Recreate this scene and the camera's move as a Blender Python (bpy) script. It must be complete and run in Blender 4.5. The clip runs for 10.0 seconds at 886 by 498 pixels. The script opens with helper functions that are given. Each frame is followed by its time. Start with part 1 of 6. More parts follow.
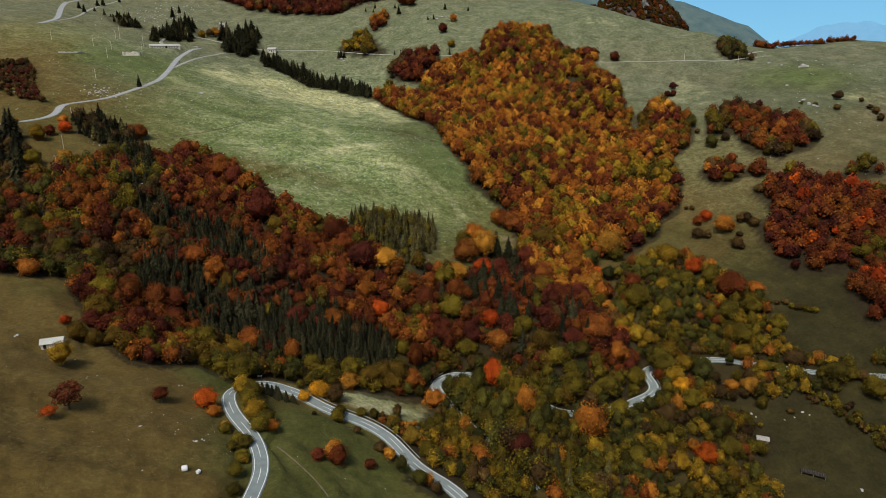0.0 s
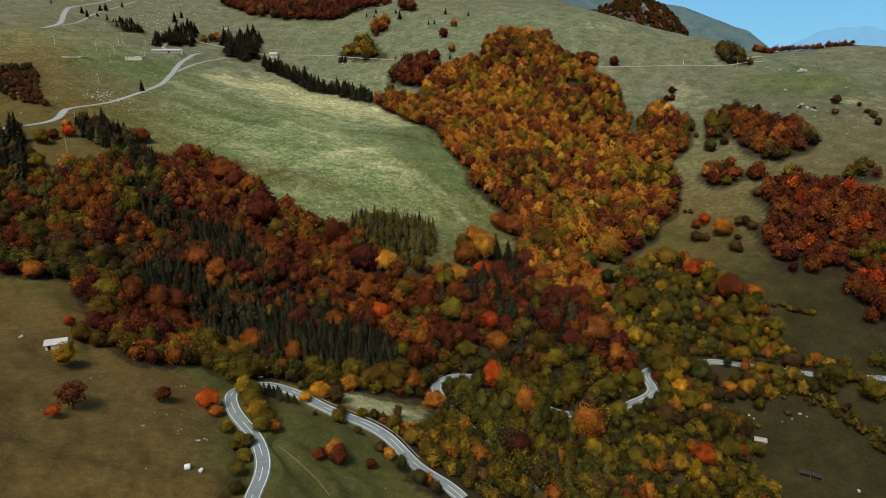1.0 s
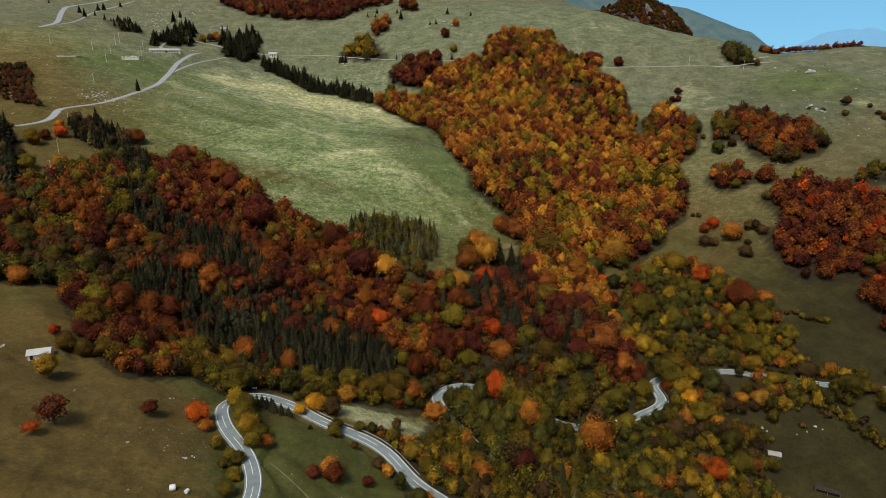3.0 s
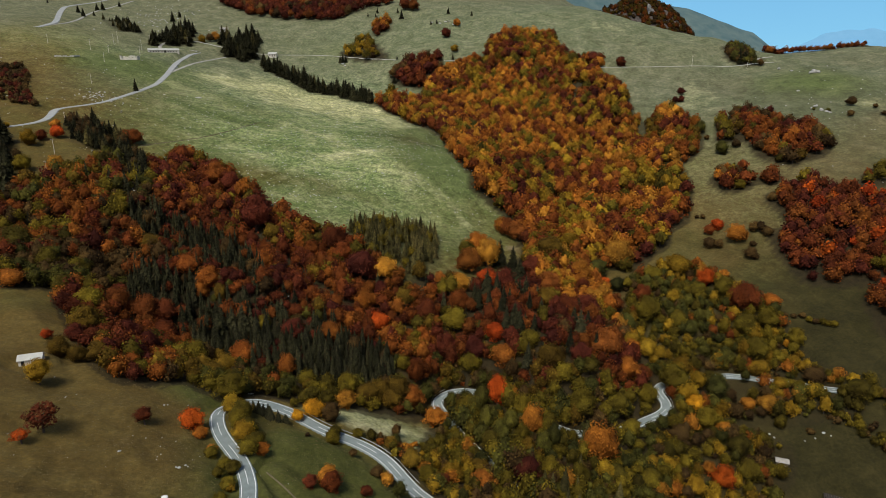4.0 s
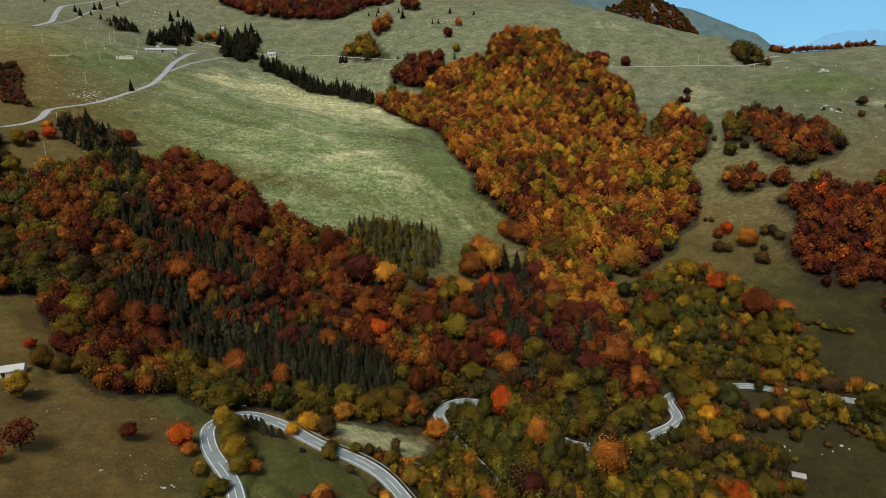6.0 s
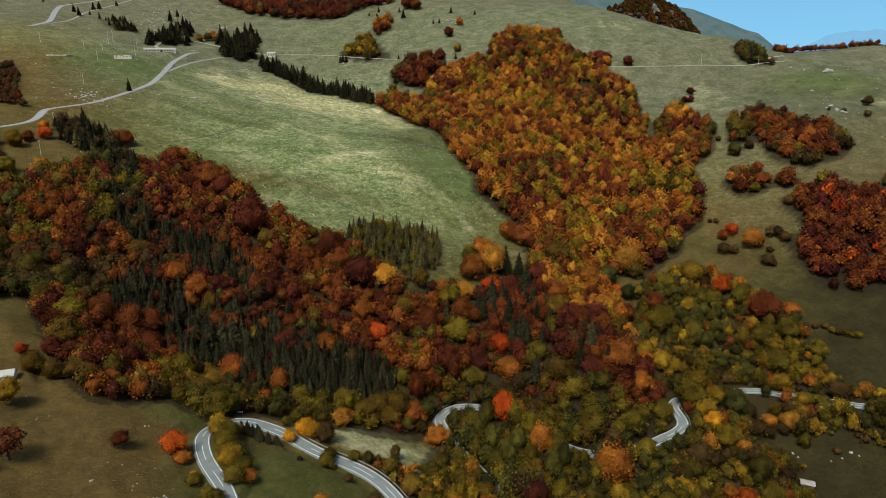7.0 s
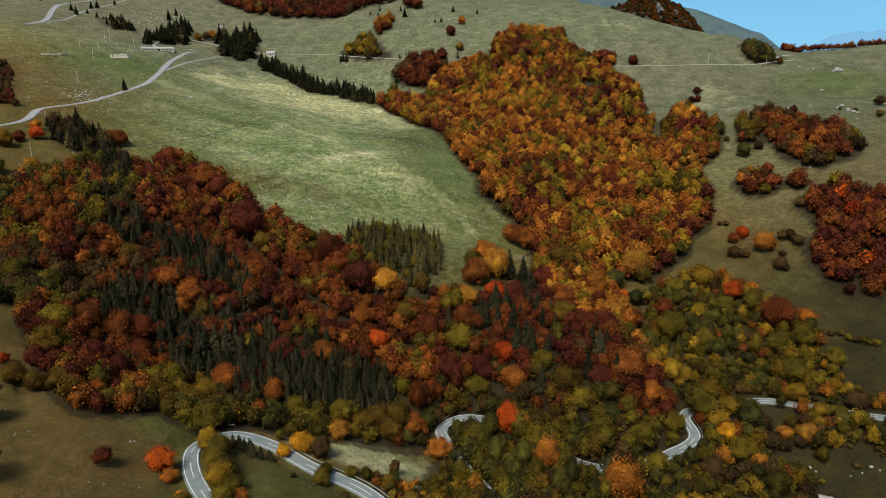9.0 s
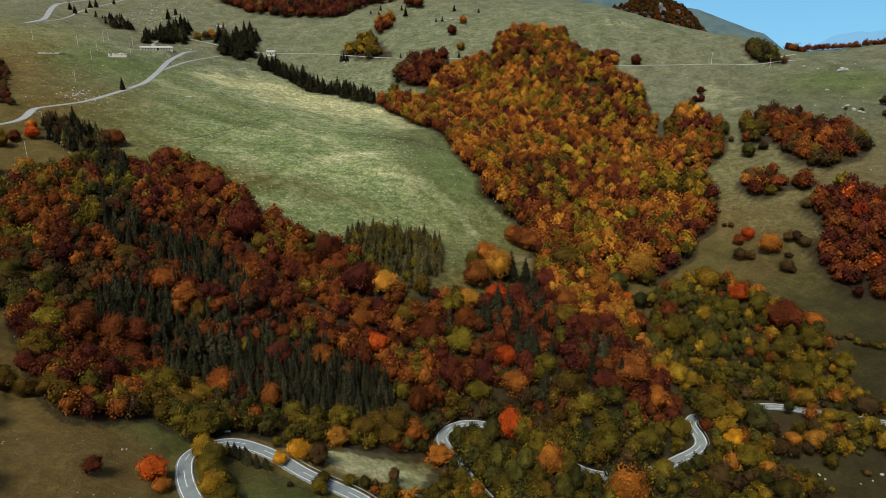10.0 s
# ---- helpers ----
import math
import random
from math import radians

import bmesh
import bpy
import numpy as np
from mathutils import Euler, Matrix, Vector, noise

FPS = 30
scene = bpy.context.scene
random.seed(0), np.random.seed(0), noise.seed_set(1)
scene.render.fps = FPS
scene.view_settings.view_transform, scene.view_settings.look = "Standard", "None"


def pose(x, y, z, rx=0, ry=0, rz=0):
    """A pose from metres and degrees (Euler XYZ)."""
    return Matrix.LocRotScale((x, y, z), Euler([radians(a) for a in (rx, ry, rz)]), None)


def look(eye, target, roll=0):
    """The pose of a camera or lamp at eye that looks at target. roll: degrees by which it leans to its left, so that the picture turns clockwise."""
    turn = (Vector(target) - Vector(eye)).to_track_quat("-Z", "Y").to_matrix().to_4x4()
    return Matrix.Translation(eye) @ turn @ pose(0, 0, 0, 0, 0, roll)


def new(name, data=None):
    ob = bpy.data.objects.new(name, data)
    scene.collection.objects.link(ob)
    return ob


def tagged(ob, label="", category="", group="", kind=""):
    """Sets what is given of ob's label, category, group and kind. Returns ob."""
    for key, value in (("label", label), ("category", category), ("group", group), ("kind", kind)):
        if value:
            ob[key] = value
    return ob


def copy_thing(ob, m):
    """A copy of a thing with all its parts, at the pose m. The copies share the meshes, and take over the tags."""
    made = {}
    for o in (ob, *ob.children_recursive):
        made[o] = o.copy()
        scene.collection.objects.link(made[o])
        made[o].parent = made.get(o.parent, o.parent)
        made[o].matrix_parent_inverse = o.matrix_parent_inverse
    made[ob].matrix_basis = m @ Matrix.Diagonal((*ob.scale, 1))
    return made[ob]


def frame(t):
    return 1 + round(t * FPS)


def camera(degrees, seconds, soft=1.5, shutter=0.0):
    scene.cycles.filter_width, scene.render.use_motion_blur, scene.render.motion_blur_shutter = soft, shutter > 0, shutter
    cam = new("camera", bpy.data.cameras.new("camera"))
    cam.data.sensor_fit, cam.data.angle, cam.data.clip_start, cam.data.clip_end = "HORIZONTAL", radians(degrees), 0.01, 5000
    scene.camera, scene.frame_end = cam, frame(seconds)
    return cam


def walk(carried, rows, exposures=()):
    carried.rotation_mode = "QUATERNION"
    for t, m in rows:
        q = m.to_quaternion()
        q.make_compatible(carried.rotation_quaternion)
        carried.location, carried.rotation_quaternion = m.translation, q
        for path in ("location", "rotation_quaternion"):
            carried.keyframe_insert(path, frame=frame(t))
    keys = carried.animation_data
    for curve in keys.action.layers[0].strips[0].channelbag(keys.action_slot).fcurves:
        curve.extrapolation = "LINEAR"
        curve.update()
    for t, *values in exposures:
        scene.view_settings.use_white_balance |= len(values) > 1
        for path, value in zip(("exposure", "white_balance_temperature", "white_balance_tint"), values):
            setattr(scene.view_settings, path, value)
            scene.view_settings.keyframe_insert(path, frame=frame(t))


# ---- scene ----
# camera: a drone gliding forwards and slowly down over a wooded valley
cam = camera(70, 10.0, soft=0.7)


def drone(t, x, y, z, yaw, pitch, roll):
    return (t, pose(x, y, z, 90 + pitch, 0, yaw) @ pose(0, 0, 0, 0, 0, roll))


PATH = [
    drone(0.0, -0.33, -15.90, 152.66, -0.300, -17.611, -0.083),
    drone(0.1, -0.17, -19.45, 152.99, -0.290, -17.450, -0.110),
    drone(0.2, -0.02, -22.95, 153.30, -0.272, -17.288, -0.140),
    drone(0.5, -0.01, -21.38, 153.08, -0.255, -17.266, -0.123),
    drone(1.0, 0.00, -18.71, 152.70, -0.228, -17.228, -0.082),
    drone(1.5, 0.00, -16.03, 152.33, -0.199, -17.191, -0.050),
    drone(2.0, 0.00, -13.36, 151.95, -0.169, -17.155, -0.026),
    drone(2.5, 0.01, -10.68, 151.56, -0.138, -17.121, -0.010),
    drone(4.0, 0.00, -2.67, 150.40, -0.036, -17.028, 0.004),
    drone(4.5, 0.00, 0.00, 150.00, 0.000, -17.000, 0.000),
    drone(5.0, 0.00, 2.67, 149.60, 0.037, -16.973, -0.007),
    drone(5.5, -0.01, 5.34, 149.20, 0.075, -16.948, -0.016),
    drone(7.0, -0.04, 13.34, 147.98, 0.195, -16.879, -0.044),
    drone(7.5, -0.05, 16.00, 147.56, 0.237, -16.858, -0.051),
    drone(8.0, -0.06, 18.66, 147.15, 0.279, -16.839, -0.055),
    drone(8.5, -0.08, 21.33, 146.73, 0.321, -16.820, -0.056),
    drone(9.0, -0.09, 23.99, 146.30, 0.365, -16.803, -0.052),
    drone(9.5, -0.11, 26.65, 145.88, 0.409, -16.787, -0.042),
    drone(10.0, -0.13, 29.31, 145.45, 0.453, -16.772, -0.026),
]
walk(cam, PATH, exposures=[(0.0, 0.10), (5.0, 0.14), (10.0, 0.17)])

# light: a soft, veiled sun behind the camera and a pale sky
SUN_ELEVATION, SUN_HEADING = radians(56), radians(205)
world = bpy.data.worlds.new("sky")
scene.world = world
world.use_nodes = True
sky = world.node_tree.nodes.new("ShaderNodeTexSky")
sky.sky_type, sky.sun_disc = "NISHITA", False
sky.sun_elevation, sky.sun_rotation = SUN_ELEVATION, SUN_HEADING
sky.air_density, sky.dust_density, sky.ozone_density = 1.0, 2.2, 1.4
background = world.node_tree.nodes["Background"]
background.inputs["Strength"].default_value = 0.075
world.node_tree.links.new(sky.outputs[0], background.inputs["Color"])
sun = new("sun", bpy.data.lights.new("sun", "SUN"))
sun.data.energy, sun.data.angle, sun.data.color = 2.45, radians(20), (1.0, 0.95, 0.86)
sun.matrix_world = look((0, 0, 400), (
    -math.sin(SUN_HEADING) * math.cos(SUN_ELEVATION) * 100,
    -math.cos(SUN_HEADING) * math.cos(SUN_ELEVATION) * 100,
    400 - math.sin(SUN_ELEVATION) * 100))

# ---- materials ----
def material(name, rough=0.9):
    m = bpy.data.materials.new(name)
    m.use_nodes = True
    shader = m.node_tree.nodes["Principled BSDF"]
    shader.inputs["Roughness"].default_value = rough
    shader.inputs["Specular IOR Level"].default_value = 0.2
    return m, m.node_tree, shader


def node(tree, kind, **values):
    n = tree.nodes.new(kind)
    for key, value in values.items():
        n.inputs[key].default_value = value
    return n


def noise_at(tree, scale, detail=4.0, rough=0.6):
    """Noise over real metres."""
    place = tree.nodes.new("ShaderNodeNewGeometry")
    n = node(tree, "ShaderNodeTexNoise", Scale=scale, Detail=detail, Roughness=rough)
    tree.links.new(place.outputs["Position"], n.inputs["Vector"])
    return n.outputs["Fac"]


def ramp(tree, value, stops):
    n = tree.nodes.new("ShaderNodeValToRGB")
    while len(n.color_ramp.elements) < len(stops):
        n.color_ramp.elements.new(0.5)
    for e, (at, colour) in zip(n.color_ramp.elements, stops):
        e.position, e.color = at, (*colour, 1)
    tree.links.new(value, n.inputs["Fac"])
    return n.outputs["Color"]


def mixed(tree, factor, a, b, blend="MIX"):
    n = tree.nodes.new("ShaderNodeMix")
    n.data_type, n.blend_type = "RGBA", blend
    for value, socket in ((factor, n.inputs[0]), (a, n.inputs[6]), (b, n.inputs[7])):
        if isinstance(value, bpy.types.NodeSocket):
            tree.links.new(value, socket)
        else:
            socket.default_value = value if isinstance(value, float) else (*value, 1)
    return n.outputs[2]


def sums(tree, op, a, b):
    n = tree.nodes.new("ShaderNodeMath")
    n.operation = op
    for value, socket in ((a, n.inputs[0]), (b, n.inputs[1])):
        if isinstance(value, bpy.types.NodeSocket):
            tree.links.new(value, socket)
        else:
            socket.default_value = value
    return n.outputs[0]


def read(tree, name):
    n = tree.nodes.new("ShaderNodeAttribute")
    n.attribute_name = name
    return n.outputs["Fac"]


def relief(tree, shader, value, strength, distance):
    n = node(tree, "ShaderNodeBump", Strength=strength, Distance=distance)
    tree.links.new(value, n.inputs["Height"])
    tree.links.new(n.outputs[0], shader.inputs["Normal"])


def leaf_material(name, dark, mid, light, low=0.88, high=1.14):
    """Foliage: each tree has a tint of its own, each leaf clump a lighter or darker shade."""
    m, tree, shader = material(name, 0.85)
    shader.inputs["Specular IOR Level"].default_value = 0.08
    geo = tree.nodes.new("ShaderNodeNewGeometry")
    info = tree.nodes.new("ShaderNodeObjectInfo")
    own = sums(tree, "FRACT", sums(tree, "ADD", read(tree, "tint"), sums(tree, "MULTIPLY", info.outputs["Random"], 0.999)), 0.0)
    patch = noise_at(tree, 0.22, 3)
    colour = ramp(tree, sums(tree, "ADD", sums(tree, "MULTIPLY", own, 0.75), sums(tree, "MULTIPLY", patch, 0.25)),
                  [(0.1, dark), (0.5, mid), (0.92, light)])
    shade = ramp(tree, geo.outputs["Random Per Island"], [(0.0, (low, low, low)), (0.6, (1, 1, 1)), (1.0, (high, high * 0.97, high * 0.9))])
    colour = mixed(tree, 1.0, colour, shade, "MULTIPLY")
    spray = noise_at(tree, 1.3, 3, 0.7)
    colour = mixed(tree, 1.0, colour, ramp(tree, spray, [(0.36, (0.80, 0.78, 0.76)), (0.5, (1, 1, 1)), (0.64, (1.20, 1.20, 1.15))]), "MULTIPLY")
    # bough tone: random, plus the painted light tops and dark cores of crowns
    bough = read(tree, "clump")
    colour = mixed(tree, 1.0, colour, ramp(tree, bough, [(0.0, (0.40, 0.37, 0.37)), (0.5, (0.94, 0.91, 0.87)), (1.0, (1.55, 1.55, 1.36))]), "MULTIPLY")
    age = sums(tree, "FRACT", sums(tree, "MULTIPLY", own, 7.31), 0.0)
    colour = mixed(tree, 1.0, colour, ramp(tree, age, [(0.0, (0.64, 0.64, 0.66)), (0.5, (0.95, 0.95, 0.95)), (1.0, (1.26, 1.24, 1.18))]), "MULTIPLY")
    tree.links.new(colour, shader.inputs["Base Color"])
    return m


# copper and ochre: autumn tones, also orange and yellow darkened for shaded western slopes
LEAVES = {
    "orange": leaf_material("orange_leaves", (0.24, 0.072, 0.011), (0.33, 0.122, 0.016), (0.40, 0.195, 0.024)),
    "copper": leaf_material("copper_leaves", (0.13, 0.036, 0.008), (0.19, 0.056, 0.010), (0.25, 0.088, 0.014)),
    "rust": leaf_material("rust_leaves", (0.085, 0.021, 0.008), (0.132, 0.034, 0.009), (0.17, 0.056, 0.011)),
    "maroon": leaf_material("maroon_leaves", (0.058, 0.014, 0.009), (0.084, 0.019, 0.010), (0.112, 0.027, 0.011)),
    "red": leaf_material("scarlet_leaves", (0.26, 0.034, 0.007), (0.36, 0.052, 0.008), (0.42, 0.085, 0.010)),
    "gold": leaf_material("golden_leaves", (0.32, 0.14, 0.010), (0.40, 0.19, 0.012), (0.46, 0.25, 0.016)),
    "yellow": leaf_material("yellow_leaves", (0.15, 0.088, 0.009), (0.215, 0.128, 0.011), (0.30, 0.19, 0.016)),
    "ochre": leaf_material("ochre_leaves", (0.080, 0.048, 0.007), (0.118, 0.071, 0.009), (0.165, 0.103, 0.012)),
    "olive": leaf_material("olive_leaves", (0.058, 0.046, 0.007), (0.096, 0.073, 0.008), (0.145, 0.108, 0.011)),
    "green": leaf_material("green_leaves", (0.036, 0.037, 0.009), (0.058, 0.056, 0.011), (0.088, 0.080, 0.014)),
    "brown": leaf_material("brown_leaves", (0.045, 0.027, 0.010), (0.068, 0.040, 0.013), (0.095, 0.058, 0.018)),
    "spruce": leaf_material("spruce_needles", (0.018, 0.018, 0.009), (0.028, 0.028, 0.013), (0.050, 0.048, 0.024), 0.8, 1.35),
    "pine": leaf_material("pine_needles", (0.050, 0.046, 0.016), (0.078, 0.068, 0.023), (0.12, 0.10, 0.038), 0.8, 1.3),
}


def plain(name, colour, rough=0.9, grain=2.0, amount=0.35):
    m, tree, shader = material(name, rough)
    n = noise_at(tree, grain, 5)
    low = tuple(c * (1 - amount) for c in colour)
    high = tuple(min(1, c * (1 + amount)) for c in colour)
    tree.links.new(ramp(tree, n, [(0.3, low), (0.7, high)]), shader.inputs["Base Color"])
    relief(tree, shader, n, 0.3, 0.05)
    return m


BARK = plain("bark", (0.085, 0.065, 0.05), 0.95, 3.0)
ASPHALT = plain("asphalt", (0.225, 0.265, 0.255), 0.8, 0.4, 0.15)
WORN_ASPHALT = plain("worn_pale_asphalt", (0.34, 0.35, 0.34), 0.85, 0.3, 0.15)
DIRT = plain("trodden_dirt", (0.15, 0.125, 0.075), 0.95, 0.6, 0.3)
GRAVEL = plain("pale_gravel", (0.36, 0.35, 0.31), 0.95, 0.5, 0.2)
PAINT = plain("road_paint", (0.80, 0.82, 0.80), 0.7, 1.0, 0.12)
STONE = plain("limestone", (0.42, 0.41, 0.38), 0.9, 0.6, 0.3)
WALL = plain("pale_plaster", (0.62, 0.58, 0.50), 0.9, 0.8, 0.15)
ROOF = plain("weathered_roof", (0.38, 0.36, 0.32), 0.8, 0.7, 0.2)
TIN = plain("pale_sheet_roof", (0.50, 0.50, 0.45), 0.5, 0.4, 0.12)
WOOD = plain("grey_wood", (0.20, 0.17, 0.13), 0.9, 3.0)
DARK = plain("dark_opening", (0.02, 0.02, 0.02), 0.9, 1.0)
WHITE = plain("white_wrap", (0.75, 0.75, 0.72), 0.4, 2.0, 0.1)
STEEL = plain("galvanised_steel", (0.35, 0.36, 0.36), 0.5, 1.0, 0.15)


def streaks(tree):
    """Noise drawn out along the slope's terraces."""
    place = tree.nodes.new("ShaderNodeNewGeometry")
    turn = node(tree, "ShaderNodeMapping", Rotation=(0, 0, radians(-24)), Scale=(0.022, 0.062, 0.05))
    n = node(tree, "ShaderNodeTexNoise", Scale=1.0, Detail=7.0, Roughness=0.68, Distortion=1.6)
    tree.links.new(place.outputs["Position"], turn.inputs["Vector"])
    tree.links.new(turn.outputs[0], n.inputs["Vector"])
    return n.outputs["Fac"]


def grass_material():
    m, tree, shader = material("mountain_grass", 0.95)
    tuft, fine, mid, broad = noise_at(tree, 0.8, 6, 0.78), noise_at(tree, 0.3, 6, 0.72), noise_at(tree, 0.07, 6, 0.7), noise_at(tree, 0.018, 4)
    terrace = streaks(tree)
    dry = ramp(tree, mid, [(0.3, (0.096, 0.062, 0.015)), (0.5, (0.128, 0.087, 0.022)), (0.7, (0.166, 0.119, 0.034))])
    green = ramp(tree, mid, [(0.3, (0.052, 0.056, 0.011)), (0.5, (0.080, 0.084, 0.018)), (0.72, (0.12, 0.120, 0.034))])
    pale = ramp(tree, sums(tree, "ADD", sums(tree, "MULTIPLY", terrace, 0.55), sums(tree, "MULTIPLY", mid, 0.45)), [(0.32, (0.085, 0.130, 0.042)), (0.45, (0.155, 0.205, 0.072)), (0.56, (0.27, 0.30, 0.135)), (0.70, (0.46, 0.44, 0.25))])
    lush = sums(tree, "ADD", read(tree, "lush"), sums(tree, "MULTIPLY", sums(tree, "SUBTRACT", broad, 0.5), 1.1))
    colour = mixed(tree, ramp(tree, lush, [(0.3, (0, 0, 0)), (0.7, (1, 1, 1))]), dry, green)
    bright = sums(tree, "ADD", read(tree, "pale"), sums(tree, "MULTIPLY", sums(tree, "SUBTRACT", fine, 0.5), 0.7))
    colour = mixed(tree, ramp(tree, bright, [(0.15, (0, 0, 0)), (0.85, (1, 1, 1))]), colour, pale)
    earth = sums(tree, "ADD", read(tree, "bare"), sums(tree, "MULTIPLY", sums(tree, "SUBTRACT", mid, 0.5), 0.6))
    colour = mixed(tree, ramp(tree, earth, [(0.45, (0, 0, 0)), (0.75, (1, 1, 1))]), colour, (0.21, 0.15, 0.10))
    haze_turf = ramp(tree, mid, [(0.3, (0.092, 0.104, 0.066)), (0.5, (0.148, 0.162, 0.104)), (0.7, (0.23, 0.235, 0.165))])
    colour = mixed(tree, read(tree, "haze_turf"), colour, haze_turf)
    straw = ramp(tree, sums(tree, "ADD", sums(tree, "MULTIPLY", terrace, 0.6), sums(tree, "MULTIPLY", mid, 0.4)), [(0.34, (0.21, 0.225, 0.095)), (0.5, (0.37, 0.37, 0.18)), (0.66, (0.62, 0.59, 0.34))])
    worn = sums(tree, "ADD", read(tree, "straw"), sums(tree, "MULTIPLY", sums(tree, "SUBTRACT", mid, 0.5), 0.9))
    colour = mixed(tree, ramp(tree, worn, [(0.25, (0, 0, 0)), (0.75, (1, 1, 1))]), colour, straw)
    clover = ramp(tree, mid, [(0.3, (0.068, 0.092, 0.028)), (0.5, (0.108, 0.138, 0.044)), (0.7, (0.17, 0.195, 0.074))])
    fresh = sums(tree, "ADD", read(tree, "clover"), sums(tree, "MULTIPLY", sums(tree, "SUBTRACT", mid, 0.5), 0.8))
    colour = mixed(tree, ramp(tree, fresh, [(0.2, (0, 0, 0)), (0.8, (1, 1, 1))]), colour, clover)
    dimmed = ramp(tree, mid, [(0.3, (0.022, 0.0195, 0.0055)), (0.5, (0.034, 0.029, 0.008)), (0.7, (0.053, 0.044, 0.013))])
    colour = mixed(tree, read(tree, "dimmed"), colour, dimmed)
    stony = ramp(tree, read(tree, "pale"), [(0.0, (0.35, 0.35, 0.35)), (0.4, (0.5, 0.5, 0.5)), (0.9, (1, 1, 1))])
    colour = mixed(tree, stony, colour, ramp(tree, fine, [(0.38, (0.62, 0.64, 0.62)), (0.5, (1, 1, 1)), (0.62, (1.42, 1.38, 1.3))]), "MULTIPLY")
    colour = mixed(tree, stony, colour, ramp(tree, tuft, [(0.38, (0.56, 0.58, 0.55)), (0.5, (1, 1, 1)), (0.62, (1.62, 1.58, 1.5))]), "MULTIPLY")
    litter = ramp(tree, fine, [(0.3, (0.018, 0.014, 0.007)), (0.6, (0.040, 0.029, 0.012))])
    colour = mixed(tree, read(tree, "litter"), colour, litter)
    tree.links.new(colour, shader.inputs["Base Color"])
    relief(tree, shader, tuft, 1.0, 0.6)
    return m


GRASS = grass_material()


# ---- the land: heights along bearings from the valley mouth ----
BEARINGS = (-0.85, -0.62, -0.42, -0.2, 0.0, 0.2, 0.4, 0.6, 0.85)
NEAR_SLOPE = (
    (130, 48, 40, 33, 23, 12, -2, -19, -32, -35),
    (165, 52, 41, 32, 22, 10, -2, -17, -32, -31),
    (200, 55, 43, 30, 18, 5, -3, -13, -27, -20),
    (235, 61, 46, 27, 15, -2, 2, -6, -11, 0),
    (275, 72, 54, 38, 22, 11, 17, 7, 9, 25),
    (325, 89, 75, 57, 49, 37, 23, 23, 33, 51),
)
FAR_SLOPE = (
    (385, 109, 95, 73, 64, 45, 37, 41, 59, 75),
    (455, 130, 116, 97, 84, 77, 49, 67, 84, 96),
    (535, 150, 142, 121, 98, 83, 74, 96, 113, 114),
    (630, 173, 172, 144, 110, 105, 120, 126, 139, 137),
    (730, 196, 192, 164, 142, 156, 166, 163, 156, 160),
    (800, 210, 207, 185, 171, 185, 190, 163, 146, 158),
    (880, 226, 223, 209, 203, 214, 198, 142, 119, 109),
)


# knolls and hollows of the wooded spur and the valley: x, y, radius, height
KNOLLS = (
    (120, 220, 15, 6), (70, 255, 17, 8), (-21, 253, 17, 4), (-30, 260, 32, 3), (40, 260, 15, 5), (50, 270, 32, 5), (-50, 270, 15, 5), (-70, 280, 22, 6), (20, 280, 22, 5),
    (-90, 290, 18, 8), (-101, 290, 22, 4), (-120, 290, 15, 3), (40, 300, 32, 4), (-160, 340, 32, 4), (-180, 350, 32, 4), (140, 480, 32, 5),
    (205, 1140, 110, 19), (180, 860, 70, 13), (245, 810, 45, 6), (300, 775, 40, 4), (352, 752, 30, -7), (395, 738, 45, -8), (460, 745, 60, 5),
)
HOLLOWS = (
    (80, 210, 22, -2), (20, 250, 15, -3), (-120, 260, 19, -10), (-90, 260, 15, -3), (-150, 280, 15, -3), (170, 280, 15, -3), (-160, 290, 15, -3), (-65, 322, 22, -7),
    (-70, 330, 22, -4), (-110, 340, 22, -4),
)


def spline_weights(knots, v):
    """Indices and Hermite weights of four knots for each value."""
    n = len(knots)
    i = np.clip(np.searchsorted(knots, v) - 1, 0, n - 2)
    a, b = knots[i], knots[i + 1]
    t = np.clip((v - a) / (b - a), 0, 1)
    before, after = np.clip(i - 1, 0, n - 1), np.clip(i + 2, 0, n - 1)
    h00, h10 = 2 * t**3 - 3 * t**2 + 1, t**3 - 2 * t**2 + t
    h01, h11 = -2 * t**3 + 3 * t**2, t**3 - t**2
    da = (b - a) / np.maximum(b - knots[before], 1e-6)
    db = (b - a) / np.maximum(knots[after] - a, 1e-6)
    return ((before, -h10 * da), (i, h00 - h11 * db), (i + 1, h01 + h10 * da), (after, h11 * db))


